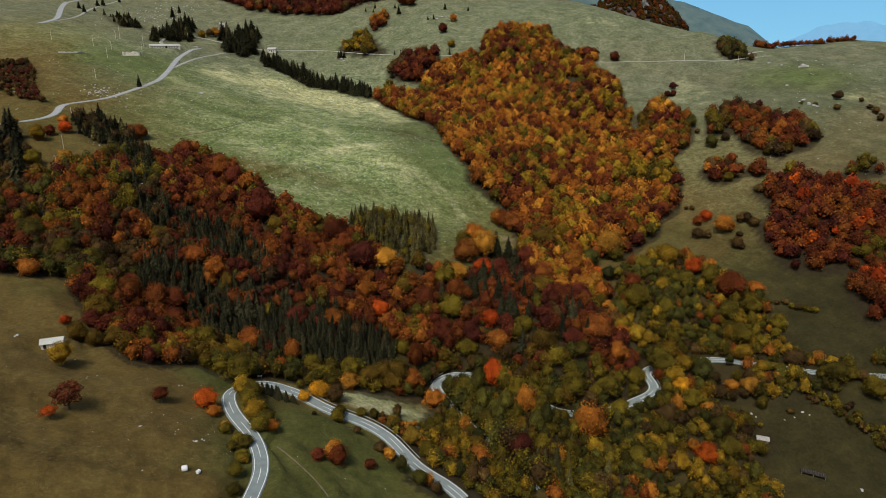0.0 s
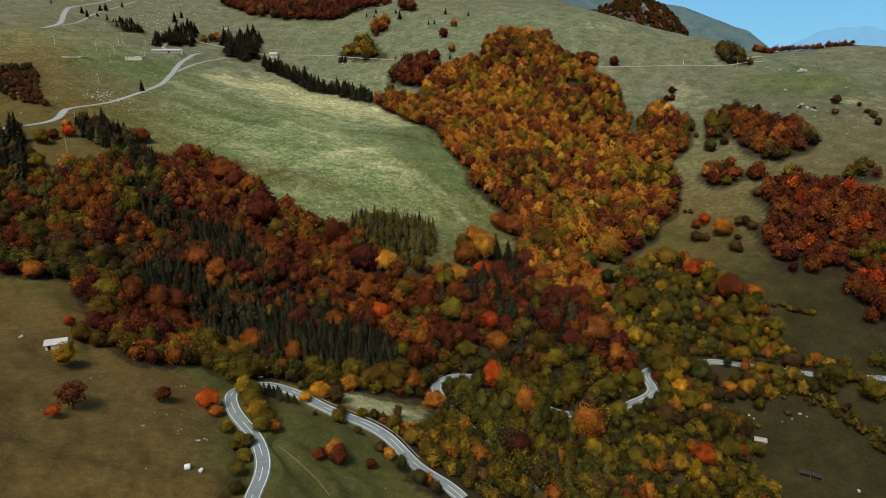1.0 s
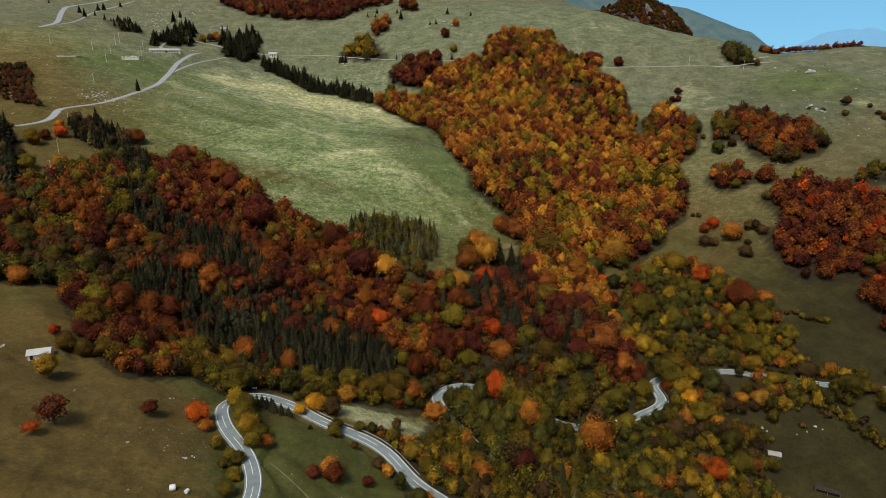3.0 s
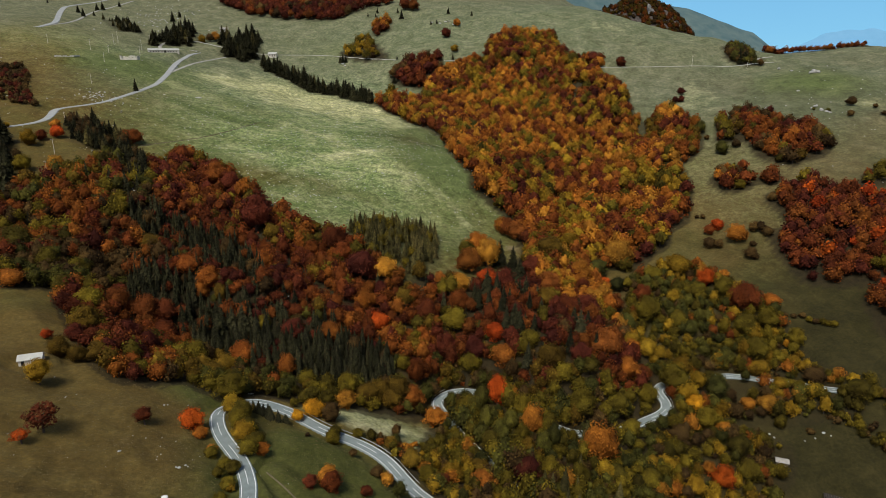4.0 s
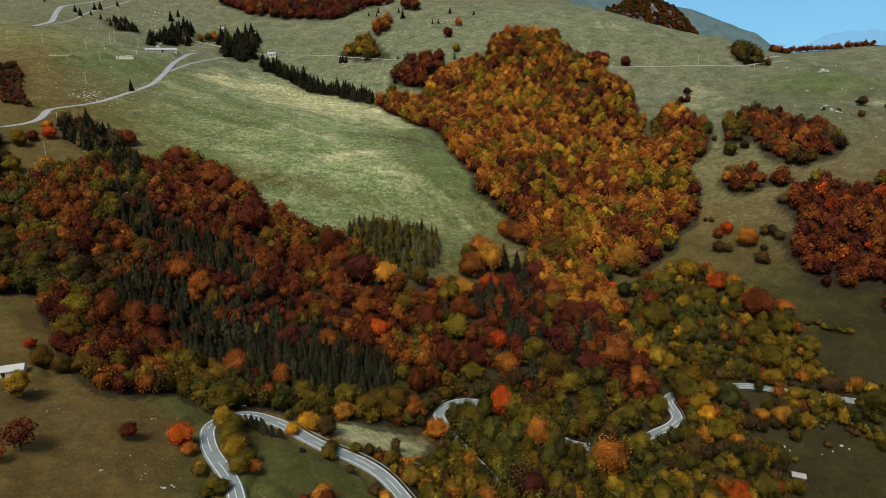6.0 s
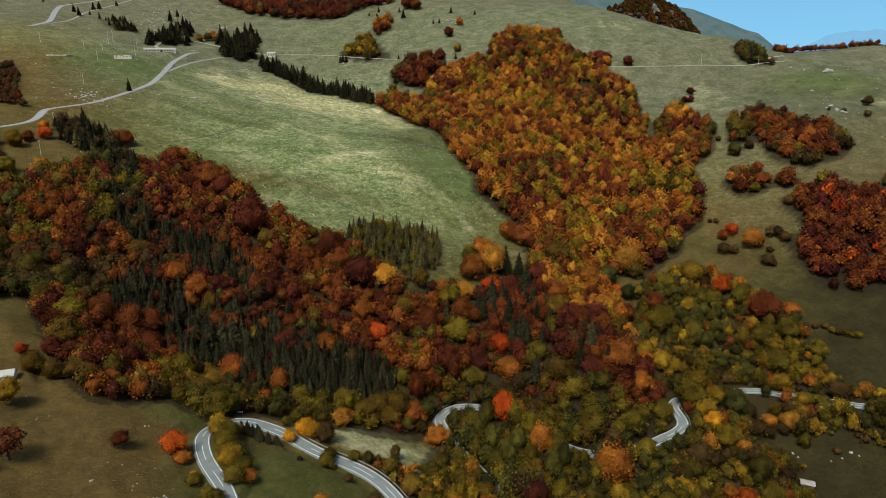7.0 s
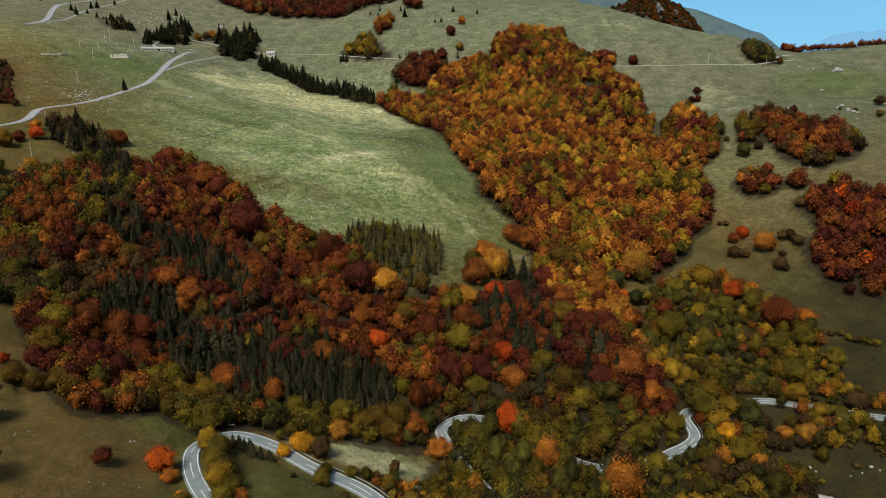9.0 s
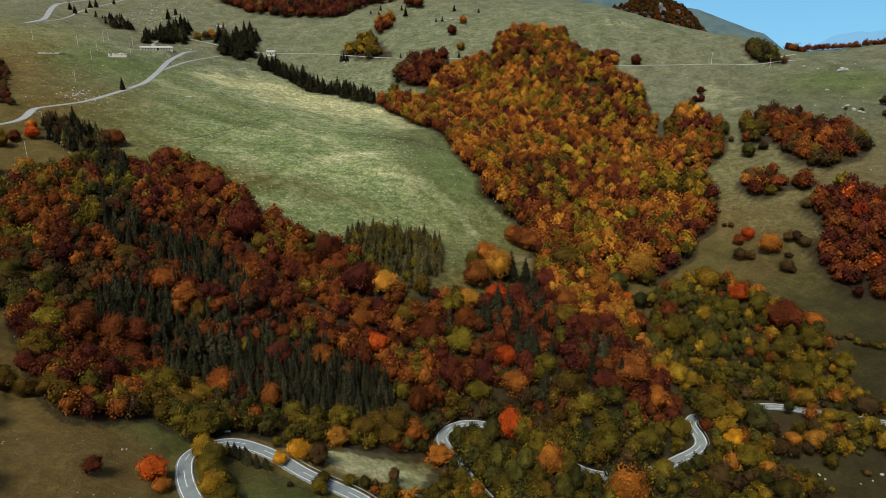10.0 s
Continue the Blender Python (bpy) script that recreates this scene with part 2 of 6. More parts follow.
def land(x, y):
    """Height of the hillside at plan places x, y (arrays)."""
    x, y = np.asarray(x, float), np.asarray(y, float)
    rows = np.array([r[0] for r in NEAR_SLOPE + FAR_SLOPE], float)
    grid = np.array([r[1:] for r in NEAR_SLOPE + FAR_SLOPE], float)
    cols = np.array(BEARINGS)
    u = x / np.clip(y, 130, 1500)
    z = 0
    for j, wj in spline_weights(rows, y):
        for i, wi in spline_weights(cols, u):
            z = z + wj * wi * grid[j, i]
    for cx, cy, radius, high in KNOLLS + HOLLOWS:
        z = z + high * np.exp(-((x - cx) ** 2 + (y - cy) ** 2) / radius**2)
    side = np.clip(np.abs(u) - 0.85, 0, 0.6)
    z = z + side * np.where(u < 0, 60, 20)
    past = np.clip(y - 880, 0, 4000)
    west = 1 / (1 + np.exp((u - 0.22) * 14))
    z = z + west * (np.minimum(past, 260) * 0.28 - np.clip(past - 320, 0, 4000) * 0.2)
    z = z - (1 - west) * np.minimum(past, 900) * 0.25
    near = np.clip(130 - y, 0, 900)
    return z - near * 0.05


# ---- plan of roads and tracks: half width, surface, centre line ----
ROADS = {}
ROADS["lower"] = (2.4, "asphalt", [(-53, 126), (-54, 132), (-54, 142), (-56, 152), (-61, 163), (-66, 170), (-73, 179), (-78, 189), (-80, 197), (-78, 203), (-75, 207), (-71, 210), (-64, 209), (-56, 207), (-46, 201), (-35, 197), (-27, 194), (-19, 188), (-13, 180), (-7, 173), (-1, 169), (4, 165), (8, 160)])
ROADS["middle"] = (2.35, "asphalt", [(226, 244), (209, 246), (180, 255), (167, 261), (147, 267), (138, 269), (122, 267), (108, 264), (100, 261), (100, 255), (102, 250), (98, 244), (89, 240), (80, 234), (64, 228), (52, 227), (41, 233), (29, 245), (18, 252), (9, 255), (1, 253), (-3, 247), (1, 240), (16, 210), (26, 191), (35, 177)])
ROADS["upper"] = (2.5, "pale", [(-295, 391), (-286, 399), (-277, 411), (-268, 425), (-269, 439), (-273, 451), (-273, 458), (-263, 469), (-254, 486), (-246, 519), (-242, 548), (-247, 585), (-258, 638), (-265, 691), (-263, 714)])
ROADS["branch"] = (1.6, "gravel", [(-247, 589), (-248, 625), (-247, 670), (-236, 716)])
ROADS["farm_lane"] = (1.6, "gravel", [(-263, 714), (-272, 718), (-283, 708), (-297, 696), (-305, 732), (-288, 756), (-247, 749), (-201, 744), (-170, 751), (-130, 750), (-89, 735), (-50, 720)])
ROADS["top_west"] = (2.8, "pale", [(-397, 652), (-410, 706), (-447, 787), (-462, 836), (-450, 901), (-438, 961)])
ROADS["top_track"] = (1.4, "gravel", [(-397, 652), (-409, 744), (-424, 821), (-419, 916)])
ROADS["far_track"] = (1.9, "gravel", [(1, 709), (32, 702), (97, 680), (160, 667), (183, 666), (218, 666), (261, 667), (280, 663), (299, 661), (312, 664), (323, 669), (329, 666), (336, 666)])
ROADS["far_branch"] = (1.8, "gravel", [(324, 670), (324, 677), (333, 684), (344, 687)])
ROADS["meadow_path"] = (0.22, "dirt", [(-209, 414), (-205, 423), (-193, 437), (-175, 452), (-163, 468), (-154, 482), (-143, 507)])
ROADS["field_path"] = (0.16, "dirt", [(-55, 164), (-50, 160), (-45, 155), (-39, 149), (-33, 141)])


def curve_through(points, step=2.0):
    """A smooth line through plan points, in even short steps."""
    p = np.array([points[0], *points, points[-1]], float)
    out = []
    for i in range(1, len(p) - 2):
        a, b, c, d = p[i - 1:i + 3]
        for t in np.linspace(0, 1, max(2, int(np.hypot(*(c - b)) / step)), endpoint=False):
            out.append(0.5 * (2 * b + (c - a) * t + (2 * a - 5 * b + 4 * c - d) * t * t + (3 * b - a - 3 * c + d) * t**3))
    out.append(p[-1])
    return np.array(out)


def smooth_line(v, n):
    k = np.ones(2 * n + 1) / (2 * n + 1)
    return np.convolve(np.pad(v, n, mode="edge"), k, mode="valid")


ROAD_LINES = {}
for road_name, (half, surface, points) in ROADS.items():
    line = curve_through(points)
    line = np.c_[smooth_line(line[:, 0], 2), smooth_line(line[:, 1], 2)]
    ROAD_LINES[road_name] = (half, surface, np.c_[line, smooth_line(land(line[:, 0], line[:, 1]), 8)])
ALL_ROAD = np.concatenate([np.c_[l, np.full(len(l), half)] for half, _, l in ROAD_LINES.values()])


def road_near(x, y):
    """Distance to the nearest road's edge, and its height there."""
    gap, level = np.full(len(x), 1e9), np.zeros(len(x))
    for k in range(0, len(x), 4000):
        s = slice(k, k + 4000)
        d = np.hypot(x[s, None] - ALL_ROAD[None, :, 0], y[s, None] - ALL_ROAD[None, :, 1])
        i = d.argmin(1)
        gap[s], level[s] = d[np.arange(len(i)), i] - ALL_ROAD[i, 3], ALL_ROAD[i, 2]
    return gap, level


def hummocks(x, y):
    """Low humps and terraces in the pasture."""
    z = np.zeros(len(x))
    for k, (size, high) in enumerate(((70, 1.6), (31, 0.8), (13, 0.35), (6, 0.18))):
        a = np.random.RandomState(40 + k).uniform(0, 6.28, 6)
        for n in range(3):
            c, s = math.cos(a[n]), math.sin(a[n])
            z += high / 3 * np.sin((x * c + y * s) * 6.28 / size + a[n + 3] + 1.7 * np.sin((x * s - y * c) * 4.1 / size + a[n]))
    return z


# level ground under the buildings: x, y, radius
PADS = ((-142.6, 196, 6), (-284, 676, 15), (-190, 738, 7), (-262, 800, 8), (143, 226, 4), (-287, 604, 10), (-325, 570, 11), (157, 209, 6))


def ground_height(x, y):
    x, y = np.ravel(np.asarray(x, float)), np.ravel(np.asarray(y, float))
    z = land(x, y) + hummocks(x, y)
    for px, py, r in PADS:
        d = np.hypot(x - px, y - py)
        k = np.clip(1 - (d - r) / (0.7 * r), 0, 1)
        k = k * k * (3 - 2 * k)
        z = z * (1 - k) + float(land([px], [py])[0]) * k
    gap, level = road_near(x, y)
    w = np.clip(1 - (gap - 1.5) / 6, 0, 1)
    w = w * w * (3 - 2 * w)
    z = z * (1 - w) + (level - 0.25) * w
    return z


def blob(x, y, cx, cy, rx, ry, turn=0.0):
    c, s = math.cos(radians(turn)), math.sin(radians(turn))
    dx, dy = x - cx, y - cy
    return np.exp(-(((dx * c + dy * s) / rx) ** 2 + ((dy * c - dx * s) / ry) ** 2))


def band(x, y, line, width):
    """A soft streak along a plan line."""
    near = np.full(len(x), 1e9)
    for (ax, ay), (bx, by) in zip(line, line[1:]):
        t = np.clip(((x - ax) * (bx - ax) + (y - ay) * (by - ay)) / ((bx - ax) ** 2 + (by - ay) ** 2), 0, 1)
        near = np.minimum(near, np.hypot(x - ax - t * (bx - ax), y - ay - t * (by - ay)))
    return np.exp(-((near / width) ** 2))


def quick_mesh(name, verts, faces, mats, smooth=False, attributes=None):
    """A mesh from arrays of corners and of faces with one number of sides."""
    me = bpy.data.meshes.new(name)
    verts, faces = np.asarray(verts, np.float32), np.asarray(faces, np.int32)
    me.vertices.add(len(verts))
    me.vertices.foreach_set("co", verts.ravel())
    sides = faces.shape[1]
    me.loops.add(faces.size)
    me.loops.foreach_set("vertex_index", faces.ravel())
    me.polygons.add(len(faces))
    me.polygons.foreach_set("loop_start", np.arange(0, faces.size, sides, dtype=np.int32))
    me.polygons.foreach_set("use_smooth", np.full(len(faces), smooth))
    for key, values in (attributes or {}).items():
        me.attributes.new(key, "FLOAT", "POINT").data.foreach_set("value", np.asarray(values, np.float32))
    for m in mats:
        me.materials.append(m)
    me.update(calc_edges=True)
    me.validate()
    return me


def inside(x, y, outline):
    p = np.array(outline, float)
    q = np.roll(p, -1, 0)
    hit = np.zeros(len(x), bool)
    for (ax, ay), (bx, by) in zip(p, q):
        if ay != by:
            hit ^= ((ay > y) != (by > y)) & (x < (bx - ax) * (y - ay) / (by - ay) + ax)
    return hit


# kind of tree, spacing, size, gaps, outline in plan, colours
WOODS = {}
WOODS["west_wood"] = ("broadleaf", 4.9, 3.9, 0.02, [(-243, 305), (-227, 329), (-224, 344), (-219, 356), (-214, 372), (-210, 397), (-187, 365), (-168, 333), (-167, 320), (-186, 310), (-201, 302), (-225, 279)],
    {"olive": 2.6, "brown": 2.4, "copper": 1.6, "ochre": 1.2, "rust": 1.8, "green": 1.6, "maroon": 1, "spruce": 0.6})
WOODS["spur_dark"] = ("broadleaf", 4.9, 3.6, 0.03, [(-214, 398), (-205, 416), (-189, 401), (-166, 358), (-160, 335), (-168, 333), (-187, 365)],
    {"green": 3, "olive": 2, "brown": 1.5, "spruce": 2.2})
WOODS["spruce_band"] = ("spruce", 3.2, 10, 0.02, [(-167, 328), (-158, 333), (-151, 333), (-136, 326), (-116, 327), (-100, 312), (-86, 288), (-96, 284), (-111, 293), (-130, 307), (-144, 313), (-157, 311), (-163, 317)],
    {"spruce": 7, "rust": 0.5, "brown": 0.4})
WOODS["spur_crest"] = ("broadleaf", 4.9, 4, 0, [(-192, 407), (-173, 399), (-150, 378), (-123, 348), (-98, 326), (-77, 310), (-61, 292), (-47, 281), (-33, 277), (-20, 271), (-10, 259), (-16, 255), (-24, 264), (-38, 268), (-51, 271), (-65, 279), (-79, 283), (-91, 291), (-112, 321), (-133, 332), (-149, 336), (-160, 343), (-175, 375)],
    {"rust": 4, "copper": 2.2, "maroon": 1.6, "ochre": 0.5})
WOODS["meadow_edge"] = ("broadleaf", 4.9, 4.3, 0, [(-181, 420), (-168, 421), (-154, 408), (-136, 406), (-121, 391), (-107, 373), (-94, 363), (-76, 350), (-59, 345), (-39, 332), (-40, 315), (-49, 296), (-60, 302), (-76, 318), (-98, 332), (-123, 353), (-150, 382), (-174, 401)],
    {"rust": 3.4, "copper": 2.6, "ochre": 1, "maroon": 1.4, "olive": 0.5})
WOODS["valley_head"] = ("broadleaf", 4.9, 4.1, 0, [(-40, 331), (-31, 322), (-20, 309), (-12, 315), (5, 316), (16, 305), (14, 284), (4, 275), (-6, 262), (-12, 263), (-21, 274), (-35, 281), (-49, 291), (-40, 315)],
    {"copper": 3, "rust": 2.8, "olive": 1.5, "ochre": 0.9, "maroon": 1.2, "spruce": 0.25})
WOODS["maroon_slope"] = ("broadleaf", 4.9, 4.1, 0, [(-145, 317), (-129, 312), (-106, 294), (-88, 288), (-76, 284), (-60, 279), (-48, 271), (-64, 273), (-80, 276), (-99, 280), (-117, 280), (-123, 287), (-134, 296), (-144, 305)],
    {"maroon": 4, "rust": 2.6, "spruce": 0.9, "copper": 0.5, "brown": 0.5})
WOODS["west_rust"] = ("broadleaf", 4.9, 4, 0, [(-225, 278), (-201, 302), (-186, 310), (-167, 320), (-159, 313), (-145, 317), (-144, 305), (-134, 296), (-150, 300), (-158, 296), (-166, 294), (-181, 283), (-197, 268), (-207, 253)],
    {"rust": 3, "copper": 1, "olive": 1.1, "maroon": 2.4, "brown": 1.8, "green": 0.5})
WOODS["west_low"] = ("broadleaf", 4.9, 3.8, 0.02, [(-207, 253), (-197, 268), (-181, 283), (-166, 294), (-158, 296), (-147, 273), (-151, 268), (-161, 267), (-168, 260), (-176, 254), (-184, 248), (-199, 242)],
    {"olive": 1.8, "brown": 3, "rust": 1.4, "green": 1.6, "maroon": 1.2})
WOODS["spruce_wood"] = ("spruce", 3.2, 11, 0, [(-156, 293), (-148, 297), (-132, 291), (-121, 283), (-116, 277), (-98, 277), (-79, 274), (-63, 270), (-48, 268), (-35, 264), (-23, 259), (-20, 249), (-31, 243), (-43, 237), (-57, 237), (-71, 239), (-81, 238), (-91, 243), (-106, 247), (-118, 257), (-123, 268), (-136, 266), (-143, 267)],
    {"spruce": 10, "rust": 0.5, "maroon": 0.3, "brown": 0.3})
WOODS["front_west"] = ("broadleaf", 4.9, 3.9, 0, [(-168, 258), (-159, 265), (-146, 270), (-137, 269), (-124, 270), (-119, 258), (-109, 248), (-102, 224), (-106, 201), (-114, 197), (-124, 203), (-137, 217), (-152, 235), (-163, 248)],
    {"rust": 3, "copper": 2, "ochre": 1.6, "olive": 1, "maroon": 0.8})
WOODS["fringe"] = ("broadleaf", 4.8, 3.4, 0.02, [(-112, 247), (-109, 254), (-93, 247), (-82, 242), (-72, 240), (-58, 240), (-44, 240), (-31, 244), (-20, 252), (-10, 245), (-6, 237), (-13, 231), (-32, 224), (-49, 220), (-66, 217), (-78, 209), (-88, 209), (-99, 211), (-105, 199), (-108, 213)],
    {"olive": 3.4, "ochre": 1.2, "green": 2, "brown": 2, "copper": 0.8})
WOODS["hairpin_wood"] = ("broadleaf", 4.9, 3.6, 0, [(-12, 260), (-4, 263), (4, 272), (20, 261), (44, 251), (63, 251), (67, 244), (77, 244), (95, 252), (93, 244), (76, 232), (57, 228), (47, 228), (35, 239), (17, 251), (-3, 249), (-8, 249)],
    {"olive": 3, "green": 3, "brown": 1.8, "ochre": 0.6, "copper": 0.6, "rust": 0.5})
WOODS["mixed_top"] = ("broadleaf", 4.9, 4, 0, [(14, 309), (20, 323), (35, 322), (55, 332), (59, 310), (47, 276), (50, 260), (44, 251), (20, 261), (4, 271), (14, 284)],
    {"rust": 2.6, "maroon": 2.8, "copper": 1, "spruce": 2, "olive": 0.7, "green": 0.5})
WOODS["mound"] = ("broadleaf", 4.9, 4.1, 0, [(58, 300), (70, 312), (84, 295), (90, 283), (94, 267), (97, 254), (77, 244), (67, 244), (63, 251), (49, 253), (49, 260), (47, 270)],
    {"maroon": 3.6, "rust": 3.6, "brown": 1, "spruce": 0.3, "copper": 0.6, "olive": 0.4})
WOODS["tongue"] = ("broadleaf", 4.9, 4, 0, [(52, 374), (76, 380), (87, 364), (91, 332), (92, 301), (90, 279), (86, 295), (74, 313), (59, 308), (55, 331), (45, 340)],
    {"orange": 3.6, "yellow": 2.6, "olive": 1.6, "rust": 1})
WOODS["yellow_edge"] = ("broadleaf", 4.4, 3.2, 0, [(89, 293), (95, 286), (105, 280), (111, 271), (121, 268), (130, 262), (116, 253), (103, 254), (102, 266), (96, 274)],
    {"yellow": 5, "olive": 2.4, "gold": 0.4})
WOODS["under_spur"] = ("broadleaf", 4.2, 2.6, 0, [(-169, 332), (-163, 344), (-149, 338), (-117, 330), (-78, 291), (-49, 277), (-22, 266), (-20, 253), (-44, 242), (-73, 242), (-109, 255), (-124, 270), (-147, 272), (-158, 296), (-162, 314)],
    {"maroon": 2, "brown": 2.4, "rust": 1.6, "green": 1.6})
WOODS["spur_scrub"] = ("broadleaf", 3.8, 1.7, 0.05, [(-12, 260), (4, 272), (21, 282), (47, 276), (65, 261), (89, 279), (95, 252), (76, 232), (57, 228), (35, 239), (17, 251), (-3, 249)],
    {"brown": 3, "olive": 2.4, "green": 2, "rust": 1})
WOODS["autumn_top"] = ("broadleaf", 6, 4.8, 0.01, [(-65, 630), (-52, 649), (-34, 640), (-19, 631), (-16, 666), (-2, 685), (13, 693), (31, 700), (49, 710), (57, 748), (79, 753), (110, 744), (123, 753), (123, 699), (136, 688), (162, 678), (148, 625), (123, 623), (122, 599), (118, 559), (90, 544), (61, 558), (34, 527), (10, 521), (-20, 576), (-42, 596)],
    {"orange": 5, "rust": 3.6, "olive": 1.2, "yellow": 1.6, "maroon": 1.2, "green": 0.2})
WOODS["autumn_wood"] = ("broadleaf", 6, 4.8, 0.01, [(-65, 630), (-52, 649), (-34, 640), (-19, 631), (-16, 666), (-2, 685), (13, 693), (31, 700), (49, 710), (57, 748), (79, 753), (110, 744), (123, 753), (123, 699), (136, 688), (162, 678), (148, 625), (123, 623), (122, 599), (150, 651), (171, 629), (170, 579), (170, 557), (160, 523), (172, 503), (177, 455), (168, 422), (158, 400), (146, 391), (139, 375), (125, 363), (116, 355), (99, 358), (74, 339), (57, 334), (51, 372), (49, 405), (36, 421), (22, 427), (20, 451), (9, 473), (0, 544), (-20, 572), (-42, 596)],
    {"orange": 4.2, "rust": 2.6, "olive": 1.8, "yellow": 3, "maroon": 1.7, "copper": 1.8})
WOODS["gully_wood"] = ("broadleaf", 6.2, 4.2, 0.05, [(180, 558), (198, 578), (211, 554), (212, 520), (203, 501), (191, 478), (180, 472), (170, 495), (168, 523)],
    {"orange": 3, "copper": 2, "ochre": 2, "rust": 1.4, "olive": 0.6, "maroon": 0.5})
WOODS["inner_wood"] = ("broadleaf", 4.2, 2.9, 0.03, [(2, 240), (5, 246), (18, 244), (31, 235), (42, 225), (54, 220), (77, 225), (93, 236), (103, 245), (113, 239), (102, 216), (46, 181), (26, 188), (14, 210)],
    {"olive": 4, "green": 3.4, "brown": 1.2, "yellow": 1, "pine": 1})
WOODS["spruce_corner"] = ("spruce", 3.6, 8.5, 0.14, [(-255, 432), (-245, 446), (-218, 428), (-196, 407), (-187, 385), (-203, 392), (-219, 400), (-240, 408)],
    {"spruce": 5, "brown": 1, "pine": 1.2})
WOODS["road_scrub"] = ("broadleaf", 3.2, 1.6, 0.1, [(-40, 198), (-29, 202), (-20, 203), (-5, 213), (5, 208), (11, 192), (-3, 184), (-13, 187), (-27, 194)],
    {"brown": 2, "olive": 3, "yellow": 2.2, "orange": 0.7})
WOODS["pine_stand"] = ("spruce", 3.5, 9, 0.06, [(-56, 353), (-46, 367), (-16, 384), (-4, 374), (-3, 335), (-13, 316), (-28, 317), (-43, 332)],
    {"pine": 5, "olive": 0.5})
WOODS["valley_wood"] = ("broadleaf", 4.3, 3.05, 0.06, [(105, 341), (129, 351), (147, 354), (159, 327), (174, 306), (173, 290), (175, 273), (183, 262), (190, 255), (181, 241), (169, 244), (149, 245), (139, 248), (134, 240), (147, 233), (144, 221), (134, 214), (140, 206), (136, 198), (56, 178), (32, 171), (22, 195), (5, 232), (18, 240), (39, 225), (54, 223), (77, 227), (96, 237), (102, 245), (98, 253), (98, 270), (94, 290)],
    {"olive": 5, "green": 1.6, "yellow": 2.6, "orange": 0.5, "copper": 0.6, "brown": 1.2})
WOODS["valley_scrub"] = ("broadleaf", 4.2, 1.5, 0.15, [(105, 341), (129, 351), (147, 354), (159, 327), (174, 306), (173, 290), (175, 273), (183, 262), (190, 255), (181, 241), (169, 244), (149, 245), (139, 248), (134, 240), (147, 233), (144, 221), (134, 214), (140, 206), (136, 198), (56, 178), (32, 171), (22, 195), (5, 232), (18, 240), (39, 225), (54, 223), (77, 227), (96, 237), (102, 245), (98, 253), (98, 270), (94, 290)],
    {"brown": 3, "olive": 3, "green": 3})
WOODS["hairpin_scrub"] = ("broadleaf", 3.4, 1.5, 0.1, [(-3, 249), (19, 256), (45, 248), (83, 251), (95, 257), (84, 235), (55, 227), (41, 232), (26, 245), (5, 253)],
    {"brown": 3, "olive": 3, "green": 3})
WOODS["inner_scrub"] = ("broadleaf", 3.4, 1.5, 0.1, [(2, 240), (5, 246), (18, 244), (31, 235), (42, 225), (54, 220), (77, 225), (93, 236), (103, 245), (113, 239), (102, 216), (46, 181), (26, 188), (14, 210)],
    {"brown": 3, "olive": 3, "green": 3})
WOODS["bank_wood"] = ("broadleaf", 4, 2.7, 0.03, [(-20, 197), (-10, 193), (0, 236), (15, 194), (32, 170), (4, 156), (-9, 162), (-3, 181), (-19, 180)],
    {"olive": 4, "yellow": 1.1, "green": 1.6, "orange": 0.4, "brown": 0.8})
WOODS["hedge"] = ("broadleaf", 2.6, 1.9, 0.08, [(170, 245), (174, 245), (183, 238), (190, 228), (200, 213), (202, 201), (196, 207), (191, 214), (184, 224), (178, 234), (171, 240)],
    {"brown": 3, "olive": 2, "copper": 0.8})
WOODS["red_wood"] = ("broadleaf", 6.2, 4.3, 0.02, [(215, 408), (243, 416), (247, 401), (268, 393), (283, 376), (244, 309), (230, 309), (221, 314), (199, 320), (197, 347), (199, 365), (215, 371), (215, 395)],
    {"maroon": 3.2, "rust": 4.4, "copper": 1.3, "red": 0.25, "olive": 0.3})
WOODS["red_knoll"] = ("broadleaf", 7, 4, 0, [(268, 398), (285, 416), (298, 419), (291, 396)],
    {"olive": 2, "rust": 2})
WOODS["red_edge"] = ("broadleaf", 6, 4.5, 0, [(219, 300), (234, 311), (253, 309), (227, 265), (216, 279)],
    {"red": 0.7, "rust": 3, "maroon": 1})
WOODS["round_copse"] = ("broadleaf", 6.2, 4.4, 0.03, [(216, 498), (229, 530), (254, 538), (270, 521), (280, 493), (289, 467), (271, 448), (245, 444), (233, 464), (238, 487)],
    {"copper": 1.4, "rust": 3, "ochre": 1, "brown": 2.2, "maroon": 1.3, "olive": 1.2})
WOODS["upper_wood"] = ("broadleaf", 7, 5.6, 0.12, [(-299, 918), (-251, 868), (-159, 850), (-131, 855), (-90, 887), (-68, 901), (-125, 1079), (-332, 1001)],
    {"maroon": 6, "rust": 2, "brown": 1})
WOODS["slope_copse"] = ("broadleaf", 8, 4.2, 0.1, [(-85, 795), (-81, 829), (-64, 837), (-62, 805), (-74, 784)],
    {"rust": 3, "orange": 1.5})
WOODS["olive_copse"] = ("broadleaf", 8, 4.4, 0.05, [(-116, 744), (-106, 773), (-87, 779), (-67, 742), (-61, 724), (-89, 728)],
    {"olive": 3, "yellow": 2, "brown": 1})
